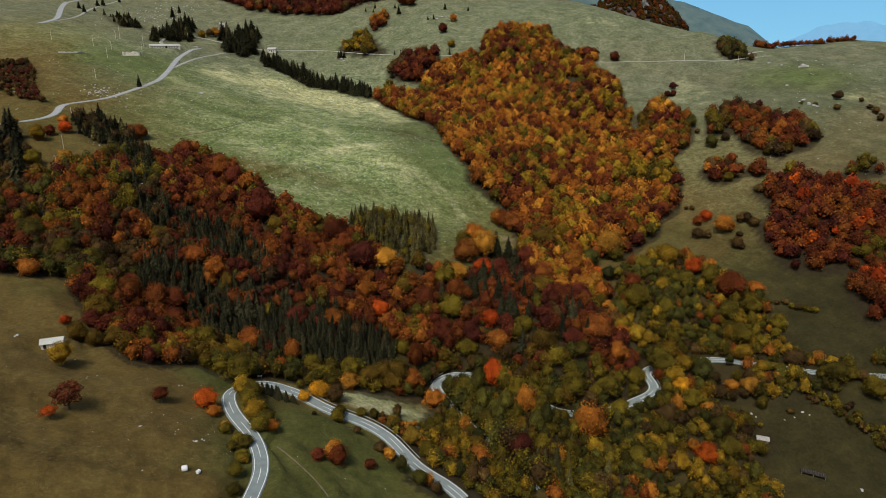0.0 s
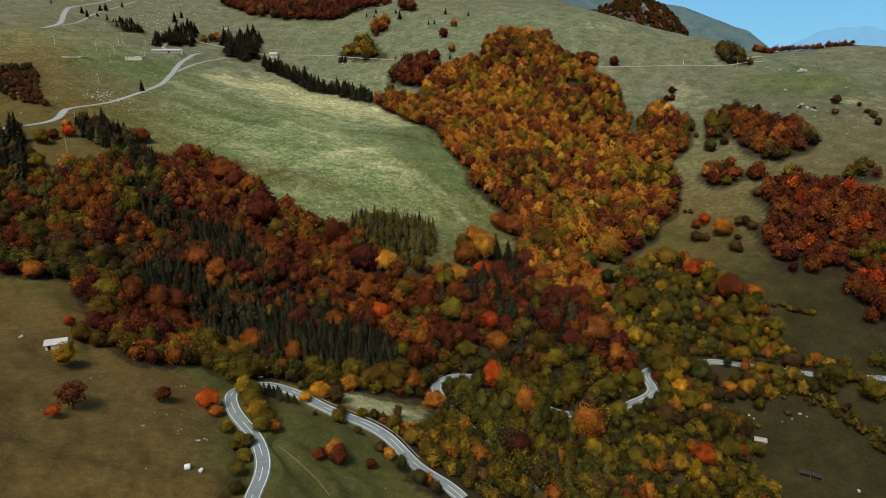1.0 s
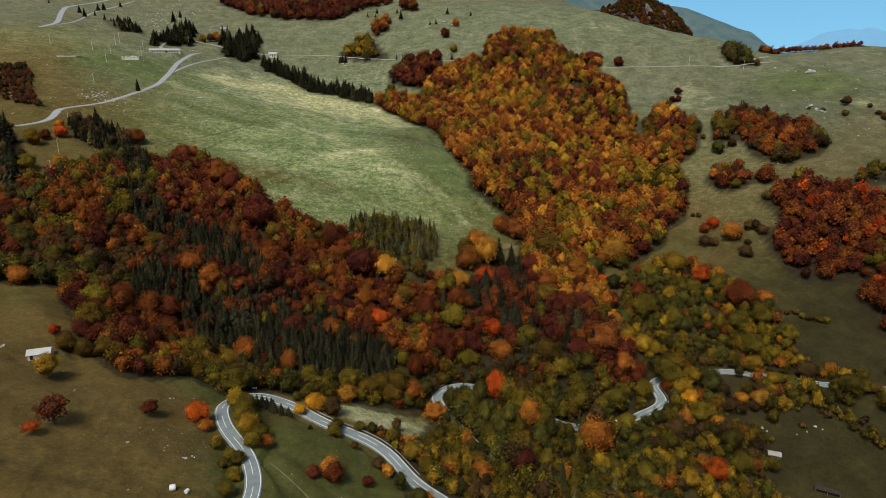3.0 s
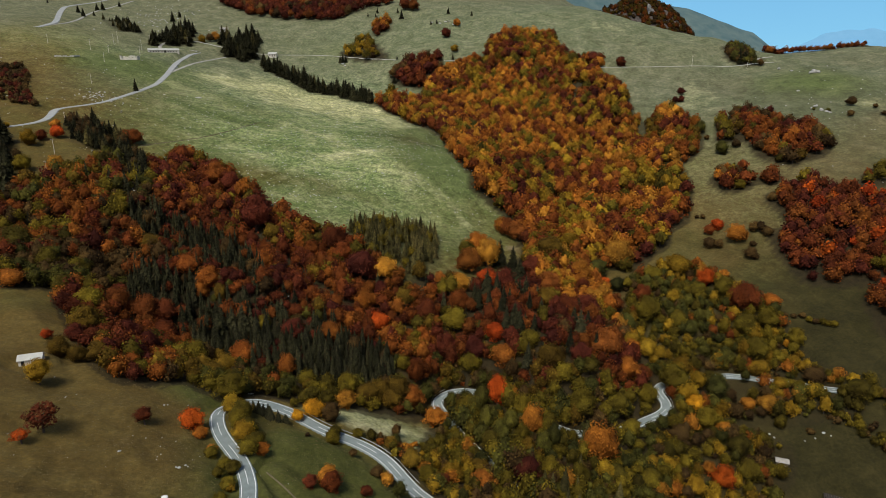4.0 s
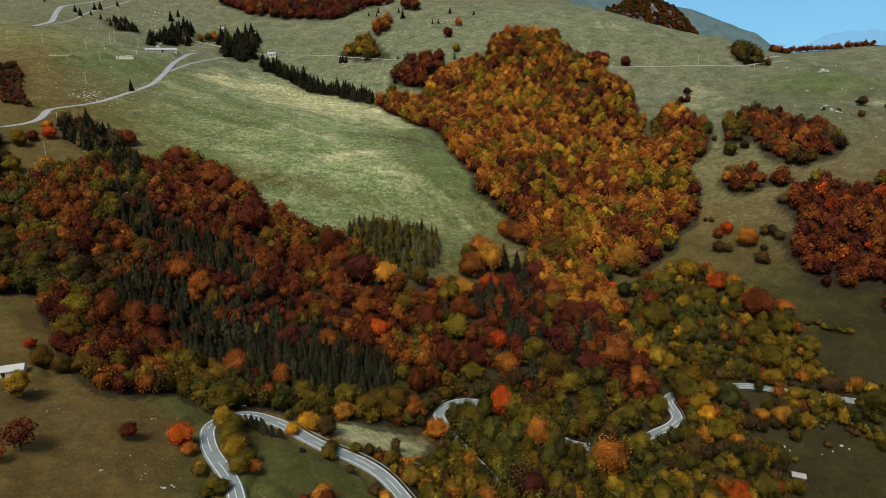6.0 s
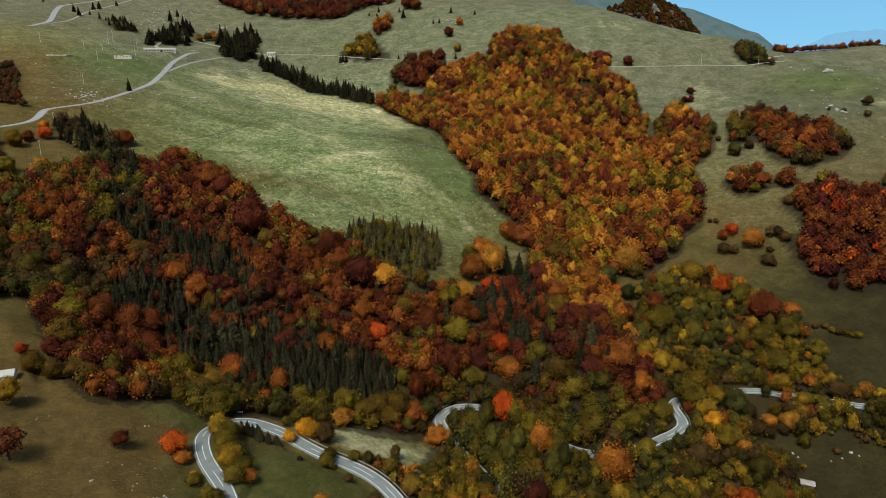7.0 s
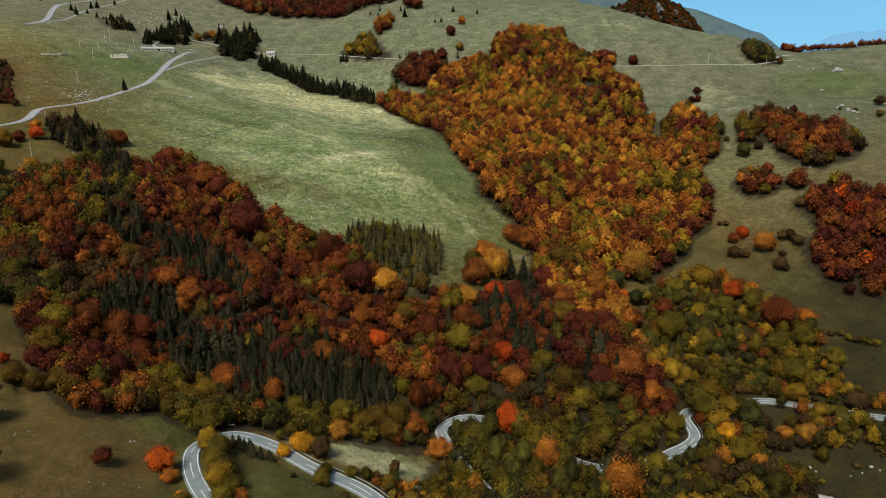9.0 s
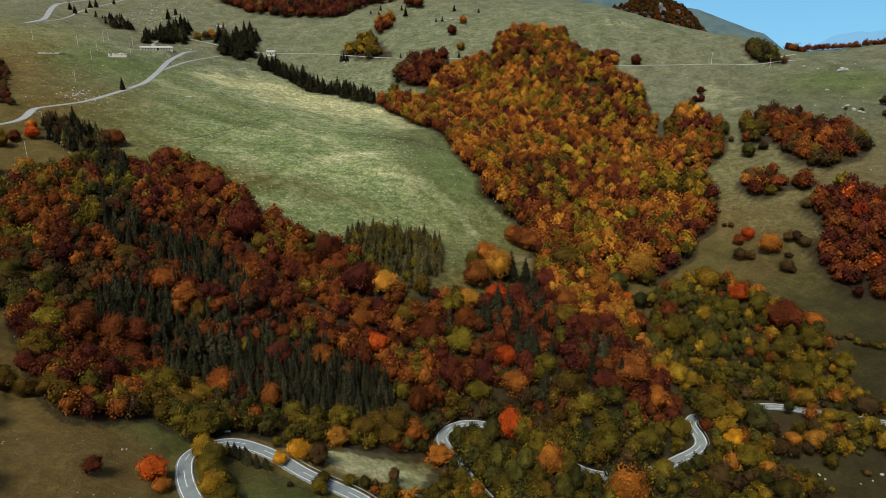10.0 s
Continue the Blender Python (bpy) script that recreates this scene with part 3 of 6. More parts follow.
WOODS["brown_copse"] = ("broadleaf", 6, 5.2, 0.02, [(-53, 687), (-40, 709), (-24, 713), (-6, 721), (-1, 694), (-16, 685), (-20, 664), (-47, 669)],
    {"maroon": 3.4, "rust": 2.4, "brown": 1})
WOODS["west_scrub"] = ("broadleaf", 3.6, 2.4, 0.24, [(-368, 512), (-342, 530), (-321, 509), (-310, 485), (-281, 449), (-293, 450), (-341, 471)],
    {"brown": 5, "maroon": 1.2})
# paler pines mixed into these far spruce stands to imitate haze
WOODS["spruce_farm"] = ("spruce", 6.6, 15, 0.36, [(-310, 701), (-323, 742), (-301, 797), (-281, 764), (-280, 733)],
    {"spruce": 3, "pine": 1.1})
WOODS["spruce_lane"] = ("spruce", 6.6, 18, 0.34, [(-237, 716), (-256, 771), (-218, 792), (-204, 731), (-209, 705)],
    {"spruce": 5, "pine": 0.4})
WOODS["spruce_crest"] = ("spruce", 4.4, 12, 0.16, [(-198, 723), (-151, 688), (-118, 667), (-68, 643), (-70, 628), (-115, 647), (-153, 664), (-192, 699)],
    {"spruce": 5, "pine": 0.4})
WOODS["spruce_bank"] = ("spruce", 6, 8, 0.1, [(-393, 775), (-377, 795), (-347, 765), (-340, 744), (-362, 745)],
    {"spruce": 3, "pine": 1.1})
WOODS["dark_scrub"] = ("broadleaf", 3.8, 3.6, 0.03, [(307, 716), (319, 723), (326, 692), (326, 673), (319, 657), (307, 659), (299, 669), (297, 686)],
    {"brown": 3, "green": 2.4, "spruce": 0.8})
WOODS["west_spruce"] = ("spruce", 9, 17, 0.35, [(-292, 392), (-273, 396), (-247, 366), (-225, 329), (-242, 312)],
    {"spruce": 3, "brown": 2, "yellow": 0.6})
WOODS["round_clump"] = ("broadleaf", 5.2, 5, 0, [(192, 432), (198, 422), (212, 424), (217, 436), (213, 448), (200, 450), (192, 442)],
    {"orange": 2, "rust": 1.5, "olive": 1.5, "brown": 1})
WOODS["rust_clump"] = ("broadleaf", 6, 5, 0, [(221, 424), (230, 424), (231, 434), (222, 435)],
    {"rust": 3})
WOODS["crest_trees"] = ("broadleaf", 3.4, 2.9, 0.03, [(349, 706), (360, 718), (394, 762), (420, 753), (444, 741), (469, 729), (469, 735), (446, 748), (422, 760), (394, 769), (356, 724), (345, 712)],
    {"rust": 3, "maroon": 2, "copper": 1})


def build_ground():
    cols = np.concatenate([[-7, -5, -3.5, -2.5, -1.8, -1.4], np.linspace(-1.15, 1.15, 340), [1.4, 1.8, 2.5, 3.5, 5, 7]])
    rows = np.concatenate([np.linspace(-900, 90, 12), np.geomspace(100, 1000, 330), np.geomspace(1030, 4900, 24)])
    v, u = np.meshgrid(rows, cols, indexing="ij")
    x, y = (u * np.maximum(v, 130)).ravel(), v.ravel()
    z = ground_height(x, y)
    nr, nc = len(rows), len(cols)
    i = (np.arange(nr - 1)[:, None] * nc + np.arange(nc - 1)).ravel()
    faces = np.stack([i, i + 1, i + 1 + nc, i + nc], 1)
    # where the pasture is green, pale and grazed, or bare
    lush = 0.26 - 0.3 * blob(x, y, -120, 165, 45, 45) + 0.75 * blob(x, y, -40, 165, 38, 26, -25) + 0.55 * blob(x, y, -60, 460, 170, 150, 10) + 0.6 * blob(x, y, 330, 560, 110, 90)
    lush += 0.5 * blob(x, y, -270, 610, 70, 60) + 0.35 * blob(x, y, 80, 800, 300, 110) + 0.25 * blob(x, y, 190, 310, 60, 50) + 0.4 * blob(x, y, -90, 205, 22, 12)
    # far slopes also paled in colour for the hazy distance
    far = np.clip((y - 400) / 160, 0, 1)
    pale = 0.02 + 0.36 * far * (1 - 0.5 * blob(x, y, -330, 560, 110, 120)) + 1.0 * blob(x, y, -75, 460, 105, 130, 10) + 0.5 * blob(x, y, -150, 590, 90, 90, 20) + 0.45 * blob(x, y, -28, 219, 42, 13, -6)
    pale += 0.22 * blob(x, y, 50, 780, 330, 90) + 0.3 * blob(x, y, -330, 640, 80, 60) + 0.2 * blob(x, y, 200, 420, 40, 120)
    pale += 0.4 * blob(x, y, -94, 650, 60, 40)
    pale -= 0.95 * blob(x, y, -22, 525, 42, 45) + 0.3 * blob(x, y, 320, 560, 80, 60)
    lush += -0.25 * blob(x, y, -28, 219, 42, 13, -6) - 0.5 * blob(x, y, -94, 655, 50, 40) + 0.4 * blob(x, y, -25, 530, 50, 40) - 0.4 * blob(x, y, 264, 615, 40, 35) - 0.5 * blob(x, y, 375, 510, 50, 40)
    bare = 0.05 + 0.3 * blob(x, y, 264, 615, 30, 25) + 0.34 * blob(x, y, 375, 510, 40, 30) + 0.25 * blob(x, y, -290, 475, 30, 25) + 0.55 * blob(x, y, 44, 372, 11, 8)
    # olive-brown meadows of the valley floor, colour darkened to stand in for vignetting
    dimmed = 1.0 * blob(x, y, 175, 215, 80, 58) + 0.9 * blob(x, y, 215, 300, 85, 66)
    # grass of the high pastures, greyed in colour to stand in for haze
    haze_turf = np.clip(0.62 * np.clip((y - 470) / 130, 0, 1) * (1 - 0.7 * blob(x, y, -85, 500, 110, 110, 10)) + 0.35 * blob(x, y, 320, 480, 150, 130), 0, 0.75)
    # bleached straw along the crest of the meadow and on worn banks
    straw = 0.85 * blob(x, y, -130, 612, 105, 52, -24) + 0.75 * blob(x, y, -24, 217, 38, 12, -8) + 0.3 * blob(x, y, -80, 465, 75, 14, -33) + 0.4 * blob(x, y, 232, 595, 26, 60, -20) + 0.45 * blob(x, y, 352, 525, 30, 25) + 0.3 * blob(x, y, -105, 410, 40, 22)
    straw += 0.35 * blob(x, y, 180, 765, 60, 16) - 0.4 * blob(x, y, -5, 460, 40, 42)
    pale += -0.5 * blob(x, y, -2, 462, 34, 36) - 0.35 * blob(x, y, -160, 535, 50, 26, -20) - 0.3 * blob(x, y, -115, 412, 45, 25)
    lush += 0.5 * blob(x, y, -2, 462, 34, 36) + 0.45 * blob(x, y, -160, 535, 50, 26, -20) + 0.55 * blob(x, y, -275, 590, 60, 40) + 0.6 * blob(x, y, 330, 590, 55, 45) - 0.5 * blob(x, y, -385, 590, 60, 90)
    haze_turf = np.clip(haze_turf - 0.5 * blob(x, y, -275, 590, 65, 45) - 0.45 * blob(x, y, 330, 590, 60, 45) - 0.6 * blob(x, y, -385, 590, 70, 110), 0, 1)
    # fresh green hollows
    clover = 0.95 * blob(x, y, -2, 458, 32, 38) + 0.7 * blob(x, y, -165, 535, 50, 20, -20) + 0.8 * blob(x, y, -275, 585, 55, 36) + 0.8 * blob(x, y, 335, 590, 50, 42) + 0.35 * blob(x, y, -70, 500, 40, 16, -30) + 0.3 * blob(x, y, -50, 405, 45, 12, -25) + 0.4 * blob(x, y, -110, 760, 60, 40)
    # streaks of the big meadow: bleached terraces, stony ribs, fresh furrows, dry banks
    straw += 0.55 * band(x, y, [(-235, 559), (-207, 549), (-175, 530), (-149, 528)], 9) + 0.5 * band(x, y, [(-224, 614), (-181, 622), (-133, 624), (-87, 604)], 13) + 0.5 * band(x, y, [(-61, 612), (-41, 566), (-34, 543)], 10)
    straw += 0.42 * band(x, y, [(-130, 514), (-99, 497), (-70, 475), (-42, 448), (-12, 429), (7, 418)], 6) + 0.4 * band(x, y, [(-53, 435), (-20, 430), (7, 407), (16, 390)], 6) + 0.35 * band(x, y, [(-94, 445), (-67, 453)], 7)
    furrow = 0.8 * band(x, y, [(-215, 514), (-189, 508), (-159, 496), (-138, 500)], 9) + 0.6 * band(x, y, [(-181, 465), (-154, 459), (-131, 462), (-106, 453)], 7) + 0.6 * band(x, y, [(-56, 511), (-28, 550), (-1, 524), (16, 450), (19, 428)], 13)
    clover += furrow
    straw -= 0.4 * furrow
    banks = band(x, y, [(-136, 413), (-106, 406), (-77, 410)], 10) + band(x, y, [(-78, 393), (-64, 403), (-45, 399)], 7) + 0.7 * band(x, y, [(-60, 469), (-43, 469), (-25, 442)], 6)
    pale -= 0.3 * banks
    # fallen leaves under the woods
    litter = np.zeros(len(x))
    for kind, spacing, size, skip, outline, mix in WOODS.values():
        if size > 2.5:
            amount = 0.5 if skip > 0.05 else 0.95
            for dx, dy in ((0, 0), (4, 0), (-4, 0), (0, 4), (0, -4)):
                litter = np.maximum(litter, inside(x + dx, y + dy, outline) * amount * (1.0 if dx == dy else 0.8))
    me = quick_mesh("ground", np.c_[x, y, z], faces, [GRASS], True, {"lush": lush, "pale": pale, "bare": bare, "litter": litter, "haze_turf": haze_turf, "straw": straw, "clover": clover, "dimmed": np.clip(dimmed, 0, 1)})
    return tagged(new("ground", me), "autumn mountain pasture, green and dry brown, on steep slopes", "ground", kind="structure")


build_ground()


def ribbon(line, left, right, lift, drop=0.0):
    """A strip that follows a line between two offsets; drop adds shoulders down into the soil."""
    d = np.gradient(line[:, :2], axis=0)
    n = np.c_[-d[:, 1], d[:, 0]] / np.maximum(np.hypot(d[:, 0], d[:, 1]), 1e-6)[:, None]
    offsets = [(left, lift), (right, lift)] if not drop else [(left + min(0.8, left), lift - drop), (left, lift), (0.0, lift + 0.05), (right, lift), (right - min(0.8, left), lift - drop)]
    k = len(offsets)
    verts = np.concatenate([np.c_[line[:, :2] + n * o, line[:, 2] + h] for o, h in offsets]).reshape(k, len(line), 3).transpose(1, 0, 2).reshape(-1, 3)
    i = (np.arange(len(line) - 1)[:, None] * k + np.arange(k - 1)).ravel()
    return verts, np.stack([i, i + k, i + k + 1, i + 1], 1)


def build_roads():
    for name, (half, surface, line) in ROAD_LINES.items():
        paved = surface in ("asphalt", "pale")
        finish = {"asphalt": ASPHALT, "pale": WORN_ASPHALT, "gravel": GRAVEL, "dirt": DIRT}[surface]
        v, f = ribbon(line, half, -half, 0.12, 1.4)
        road = new("road" if paved else "track", quick_mesh(name, v, f, [finish]))
        tagged(road, {"asphalt": "winding grey asphalt mountain road with white lines", "pale": "narrow pale worn asphalt road across the pasture",
                      "gravel": "narrow pale gravel track across the pasture", "dirt": "faint trodden dirt path through the grass"}[surface],
               "road" if paved else "track", kind="structure")
        if surface == "asphalt":
            for offset in (half - 0.35, -half + 0.5):
                v, f = ribbon(line, offset, offset - 0.22, 0.17)
                new("edge_line", quick_mesh("edge_line", v, f, [PAINT])).parent = road
            v, f = ribbon(line, 0.1, -0.1, 0.19)
            keep = (np.arange(len(f)) % 7) < 4
            new("centre_line", quick_mesh("centre_line", v, f[keep], [PAINT])).parent = road


build_roads()


# ---- trees ----
def ball_points(n, rng):
    """Evenly spread directions."""
    i = np.arange(n) + 0.5
    z = 1 - 2 * i / n
    a = i * 2.399963 + rng.uniform(0, 6.28)
    r = np.sqrt(1 - z * z)
    return np.c_[r * np.cos(a), r * np.sin(a), z]


def core_ball(subdivisions):
    bm = bmesh.new()
    bmesh.ops.create_icosphere(bm, subdivisions=subdivisions, radius=1)
    v = np.array([w.co for w in bm.verts])
    f = np.array([[w.index for w in face.verts] for face in bm.faces])
    bm.free()
    return v, f


def cards(centres, normals, size, rng, stretch=1.0):
    """Small leaf sprays: a folded quad of two triangles at each place, turned about its normal."""
    n = len(centres)
    normals = normals / np.linalg.norm(normals, axis=1)[:, None]
    side = np.cross(normals, rng.normal(size=(n, 3)))
    side /= np.linalg.norm(side, axis=1)[:, None]
    up = np.cross(normals, side)
    a = (size * rng.uniform(0.65, 1.35, n))[:, None]
    b = a * rng.uniform(0.6, 1.0, n)[:, None] * stretch
    fold = normals * a * 0.35
    v = np.stack([centres - side * a - fold, centres - up * b, centres + side * a - fold, centres + up * b], 1).reshape(-1, 3)
    i = np.arange(n) * 4
    return v, np.concatenate([np.stack([i, i + 1, i + 3], 1), np.stack([i + 1, i + 2, i + 3], 1)])


def join(parts):
    verts, faces, base = [], [], 0
    for v, f in parts:
        verts.append(v)
        faces.append(f + base)
        base += len(v)
    return np.concatenate(verts), np.concatenate(faces)


def broadleaf_crown(seed, leaves, core, tall=0.9, lobes=9, leaf=0.15, rough=0.4, dome=0.58):
    """Crown of radius about 1 round z = tall: boughs heaped over a dome, each with a shade of its own, ruffled with leaf sprays."""
    rng = np.random.RandomState(seed)
    d = ball_points(int(lobes * 1.35), rng)
    d = d[d[:, 2] > -0.82]
    d = d + rng.normal(0, 0.12, d.shape)
    n_lobes = len(d)
    small = math.sqrt(16 / n_lobes)
    centres = np.concatenate([d * rng.uniform(0.50, 0.80, n_lobes)[:, None] * (1, 1, tall), [[0, 0, -0.05]]])
    radii = np.r_[rng.uniform(0.25, 0.40, n_lobes) * (0.4 + 0.6 * small), dome]
    # random bough tones; lighter tops and a dark inner dome paint crown shading
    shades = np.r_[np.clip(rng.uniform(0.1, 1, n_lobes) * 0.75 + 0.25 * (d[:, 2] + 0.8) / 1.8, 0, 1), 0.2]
    per = np.maximum(6, (leaves * radii**2 / (radii**2).sum()).astype(int))
    places, facing, shade = [], [], []
    for c, r, n, k in zip(centres, radii, per, shades):
        q = ball_points(n, rng) + rng.normal(0, 0.12, (n, 3))
        p = c + q * r * rng.uniform(0.92, 1.10, n)[:, None] * (1, 1, 0.9)
        hidden = np.zeros(n, bool)
        for c2, r2 in zip(centres, radii):
            hidden |= np.linalg.norm(p - c2, axis=1) < r2 * 0.80
        places.append(p[~hidden])
        facing.append((q + p * 0.3 + (0, 0, 0.15) + rng.normal(0, rough * 0.35, (n, 3)))[~hidden])
        shade.append(np.clip(k + rng.normal(0, 0.10, (~hidden).sum()), 0, 1))
    parts = [cards(np.concatenate(places), np.concatenate(facing), leaf, rng)]
    v, f = core_ball(core)
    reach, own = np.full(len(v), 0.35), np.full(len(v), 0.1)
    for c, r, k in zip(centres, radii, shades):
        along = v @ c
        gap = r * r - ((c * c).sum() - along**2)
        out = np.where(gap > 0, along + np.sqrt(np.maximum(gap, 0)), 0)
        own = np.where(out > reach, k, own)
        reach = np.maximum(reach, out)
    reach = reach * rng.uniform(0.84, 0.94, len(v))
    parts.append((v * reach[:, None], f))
    # hull a step darker, painted as shade between the boughs
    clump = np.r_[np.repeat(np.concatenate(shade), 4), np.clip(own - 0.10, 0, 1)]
    v, f = join(parts)
    rise = np.clip((v[:, 2] / tall + 0.3) / 1.4, 0, 1)[:, None]
    v = v * np.concatenate([np.repeat(1.08 - 0.28 * rise, 2, 1), np.full((len(v), 1), 1.0)], 1)
    return v + (0, 0, tall * 0.84), f, clump


def spruce_crown(seed, boughs=120, wide=0.24):
    """A spire of height 1: drooping boughs at all heights round a slim core."""
    rng = np.random.RandomState(seed)
    t = np.sqrt((np.arange(boughs) + rng.uniform(0, 1, boughs)) / boughs)
    t = 1 - t
    z, r = 0.10 + 0.88 * t, wide * (1 - t) ** 0.8 + 0.012
    a = np.arange(boughs) * 2.399963 + rng.normal(0, 0.3, boughs)
    out = np.c_[np.cos(a), np.sin(a), np.zeros(boughs)]
    side = np.c_[-np.sin(a), np.cos(a), np.zeros(boughs)]
    reach = (r * rng.uniform(0.65, 1.25, boughs))[:, None]
    root = np.c_[np.zeros((boughs, 2)), z + 0.03]
    tip = root + out * reach + (0, 0, -1) * reach * rng.uniform(0.3, 1.15, boughs)[:, None]
    mid = root + out * reach * 0.55 + (0, 0, -0.10) * reach
    half = side * reach * rng.uniform(0.18, 0.36, boughs)[:, None]
    v = np.stack([root, mid - half + (0, 0, -0.025), tip, mid + half + (0, 0, -0.025)], 1).reshape(-1, 3)
    i = np.arange(boughs) * 4
    parts = [(v, np.concatenate([np.stack([i, i + 1, i + 2], 1), np.stack([i, i + 2, i + 3], 1)]))]
    m = 7
    a = np.arange(m) * 6.283 / m
    ring = np.c_[np.cos(a) * wide * 0.5, np.sin(a) * wide * 0.5, np.full(m, 0.10)]
    v = np.concatenate([ring, [[0, 0, 0.97]]])
    i = np.arange(m)
    parts.append((v, np.stack([i, (i + 1) % m, np.full(m, m)], 1)))
    # random bough tones; the dark core paints shade inside the spire
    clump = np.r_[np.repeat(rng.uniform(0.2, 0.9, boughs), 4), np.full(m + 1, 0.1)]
    return (*join(parts), clump)


def limb(a, b, ra, rb, sides=5):
    a, b = np.array(a, float), np.array(b, float)
    d = (b - a) / np.linalg.norm(b - a)
    s = np.cross(d, (0.3, 0.9, 0.2))
    s /= np.linalg.norm(s)
    t = np.cross(d, s)
    ang = np.arange(sides) * 6.283 / sides
    ring = np.cos(ang)[:, None] * s + np.sin(ang)[:, None] * t
    v = np.concatenate([a + ring * ra, b + ring * rb])
    i = np.arange(sides)
    j = (i + 1) % sides
    return v, np.concatenate([np.stack([i, j, j + sides], 1), np.stack([i, j + sides, i + sides], 1)])


def broadleaf_trunk(seed):
    """Trunk and limbs for a crown of radius 1 that begins at z = 0 of the crown; the foot goes into the soil."""
    rng = np.random.RandomState(seed)
    parts = [limb((0, 0, -0.95), (0.02, 0.03, 0.55), 0.085, 0.055)]
    for k in range(5):
        a = k * 1.257 + rng.uniform(0, 0.6)
        parts.append(limb((0.01, 0.02, rng.uniform(0.05, 0.5)), (0.6 * math.cos(a), 0.6 * math.sin(a), rng.uniform(0.75, 1.2)), 0.04, 0.012, 4))
    return join(parts)


def bare_crown(seed):
    """Thin twigs with few leaves, for half-bare trees."""
    v, f, clump = broadleaf_crown(seed, 1500, 1, 1.05, 16, 0.075, 0.8)
    return v[:-42], f[:-80], clump[:-42]


NEAR_CROWNS = [broadleaf_crown(s, 2000, 2, t, l, 0.060, 0.45, 0.66) for s, t, l in ((1, 1.2, 40), (2, 1.35, 36), (3, 1.1, 44))]
MID_CROWNS = [broadleaf_crown(s, 430, 1, t, l, 0.112, 0.42, 0.66) for s, t, l in ((5, 1.15, 26), (6, 1.35, 23), (7, 1.05, 28), (8, 1.45, 26), (9, 1.25, 24))]
FAR_CROWNS = [broadleaf_crown(s, 190, 1, t, l, 0.16, 0.40, 0.66) for s, t, l in ((11, 1.1, 15), (12, 1.3, 14), (13, 1.0, 16), (14, 1.35, 15), (15, 1.2, 14))]
LOW_CROWNS = [broadleaf_crown(s, 60, 1, t, 7, 0.26, 0.4, 0.70) for s, t in ((16, 0.9), (17, 1.1), (18, 0.8), (19, 1.2), (20, 1.0))]
NEAR_SPRUCES = [spruce_crown(s, 340, w) for s, w in ((21, 0.14), (22, 0.165), (23, 0.12))]
FAR_SPRUCES = [spruce_crown(s, 170, w) for s, w in ((31, 0.14), (32, 0.165), (33, 0.12))]
BARE_CROWN = bare_crown(51)
TRUNKS = [broadleaf_trunk(s) for s in (41, 42, 43)]
SPRUCE_TRUNK = limb((0, 0, -0.06), (0, 0, 0.6), 0.018, 0.008, 6)


def grow(outline, spacing, rng, skip=0.0):
    """Places of trees in an outline: a jittered triangular planting."""
    p = np.array(outline, float)
    lo, hi = p.min(0) - spacing, p.max(0) + spacing
    nx, ny = int((hi[0] - lo[0]) / spacing) + 1, int((hi[1] - lo[1]) / (spacing * 0.87)) + 1
    j, i = np.meshgrid(np.arange(ny), np.arange(nx), indexing="ij")
    x = (lo[0] + (i + 0.5 * (j % 2)) * spacing).ravel()
    y = (lo[1] + j * spacing * 0.87).ravel()
    x, y = x + rng.uniform(-0.38, 0.38, len(x)) * spacing, y + rng.uniform(-0.38, 0.38, len(x)) * spacing
    ok = inside(x, y, outline) & (rng.uniform(0, 1, len(x)) >= skip)
    return x[ok], y[ok]


PLANTED = []  # kind, colour, x, y, radius, height factor or height, seed


def plant_woods():
    rng = np.random.RandomState(7)
    taken = [outline for kind, _, _, _, outline, _ in WOODS.values() if kind == "spruce"]
    for name, (kind, spacing, size, skip, outline, mix) in WOODS.items():
        x, y = grow(outline, spacing, rng, skip)
        if kind == "broadleaf" and not name.startswith("under"):
            clear = np.ones(len(x), bool)
            for other in taken:
                clear &= ~inside(x, y, other)
            x, y = x[clear], y[clear]
        gap, _ = road_near(x, y)
        x, y = x[gap > 1.8], y[gap > 1.8]
        names, weights = zip(*mix.items())
        weights = np.array(weights, float)
        for k in range(len(x)):
            w = weights.copy()
            # trees of one colour stand in drifts
            drift = [noise.noise((x[k] * 0.026 + 17.3 * n, y[k] * 0.026, 3.1 * n)) for n in range(len(names))]
            w = w * np.exp(2.6 * np.array(drift))
            colour = names[int(np.searchsorted(np.cumsum(w / w.sum()), rng.uniform(0, 0.9999)))]
            grown = "spruce" if colour in ("spruce", "pine") else "broadleaf"
            if grown == "spruce":
                high = (size if kind == "spruce" else 11) * rng.uniform(0.5, 1.3)
                PLANTED.append((grown, colour, x[k], y[k], high, rng.uniform(1.35, 1.9) if colour == "pine" and kind == "spruce" else rng.uniform(0.9, 1.3) * (2.0 if y[k] > 480 else 1.55 if y[k] > 380 else 1.12), name))
            else:
                radius = (size if kind == "broadleaf" else 3.8) * rng.uniform(0.72, 1.25)
                PLANTED.append((grown, colour, x[k], y[k], radius, rng.uniform(0.85, 1.3 if name in ("valley_wood", "hairpin_wood", "inner_wood") else 1.12), name))


plant_woods()


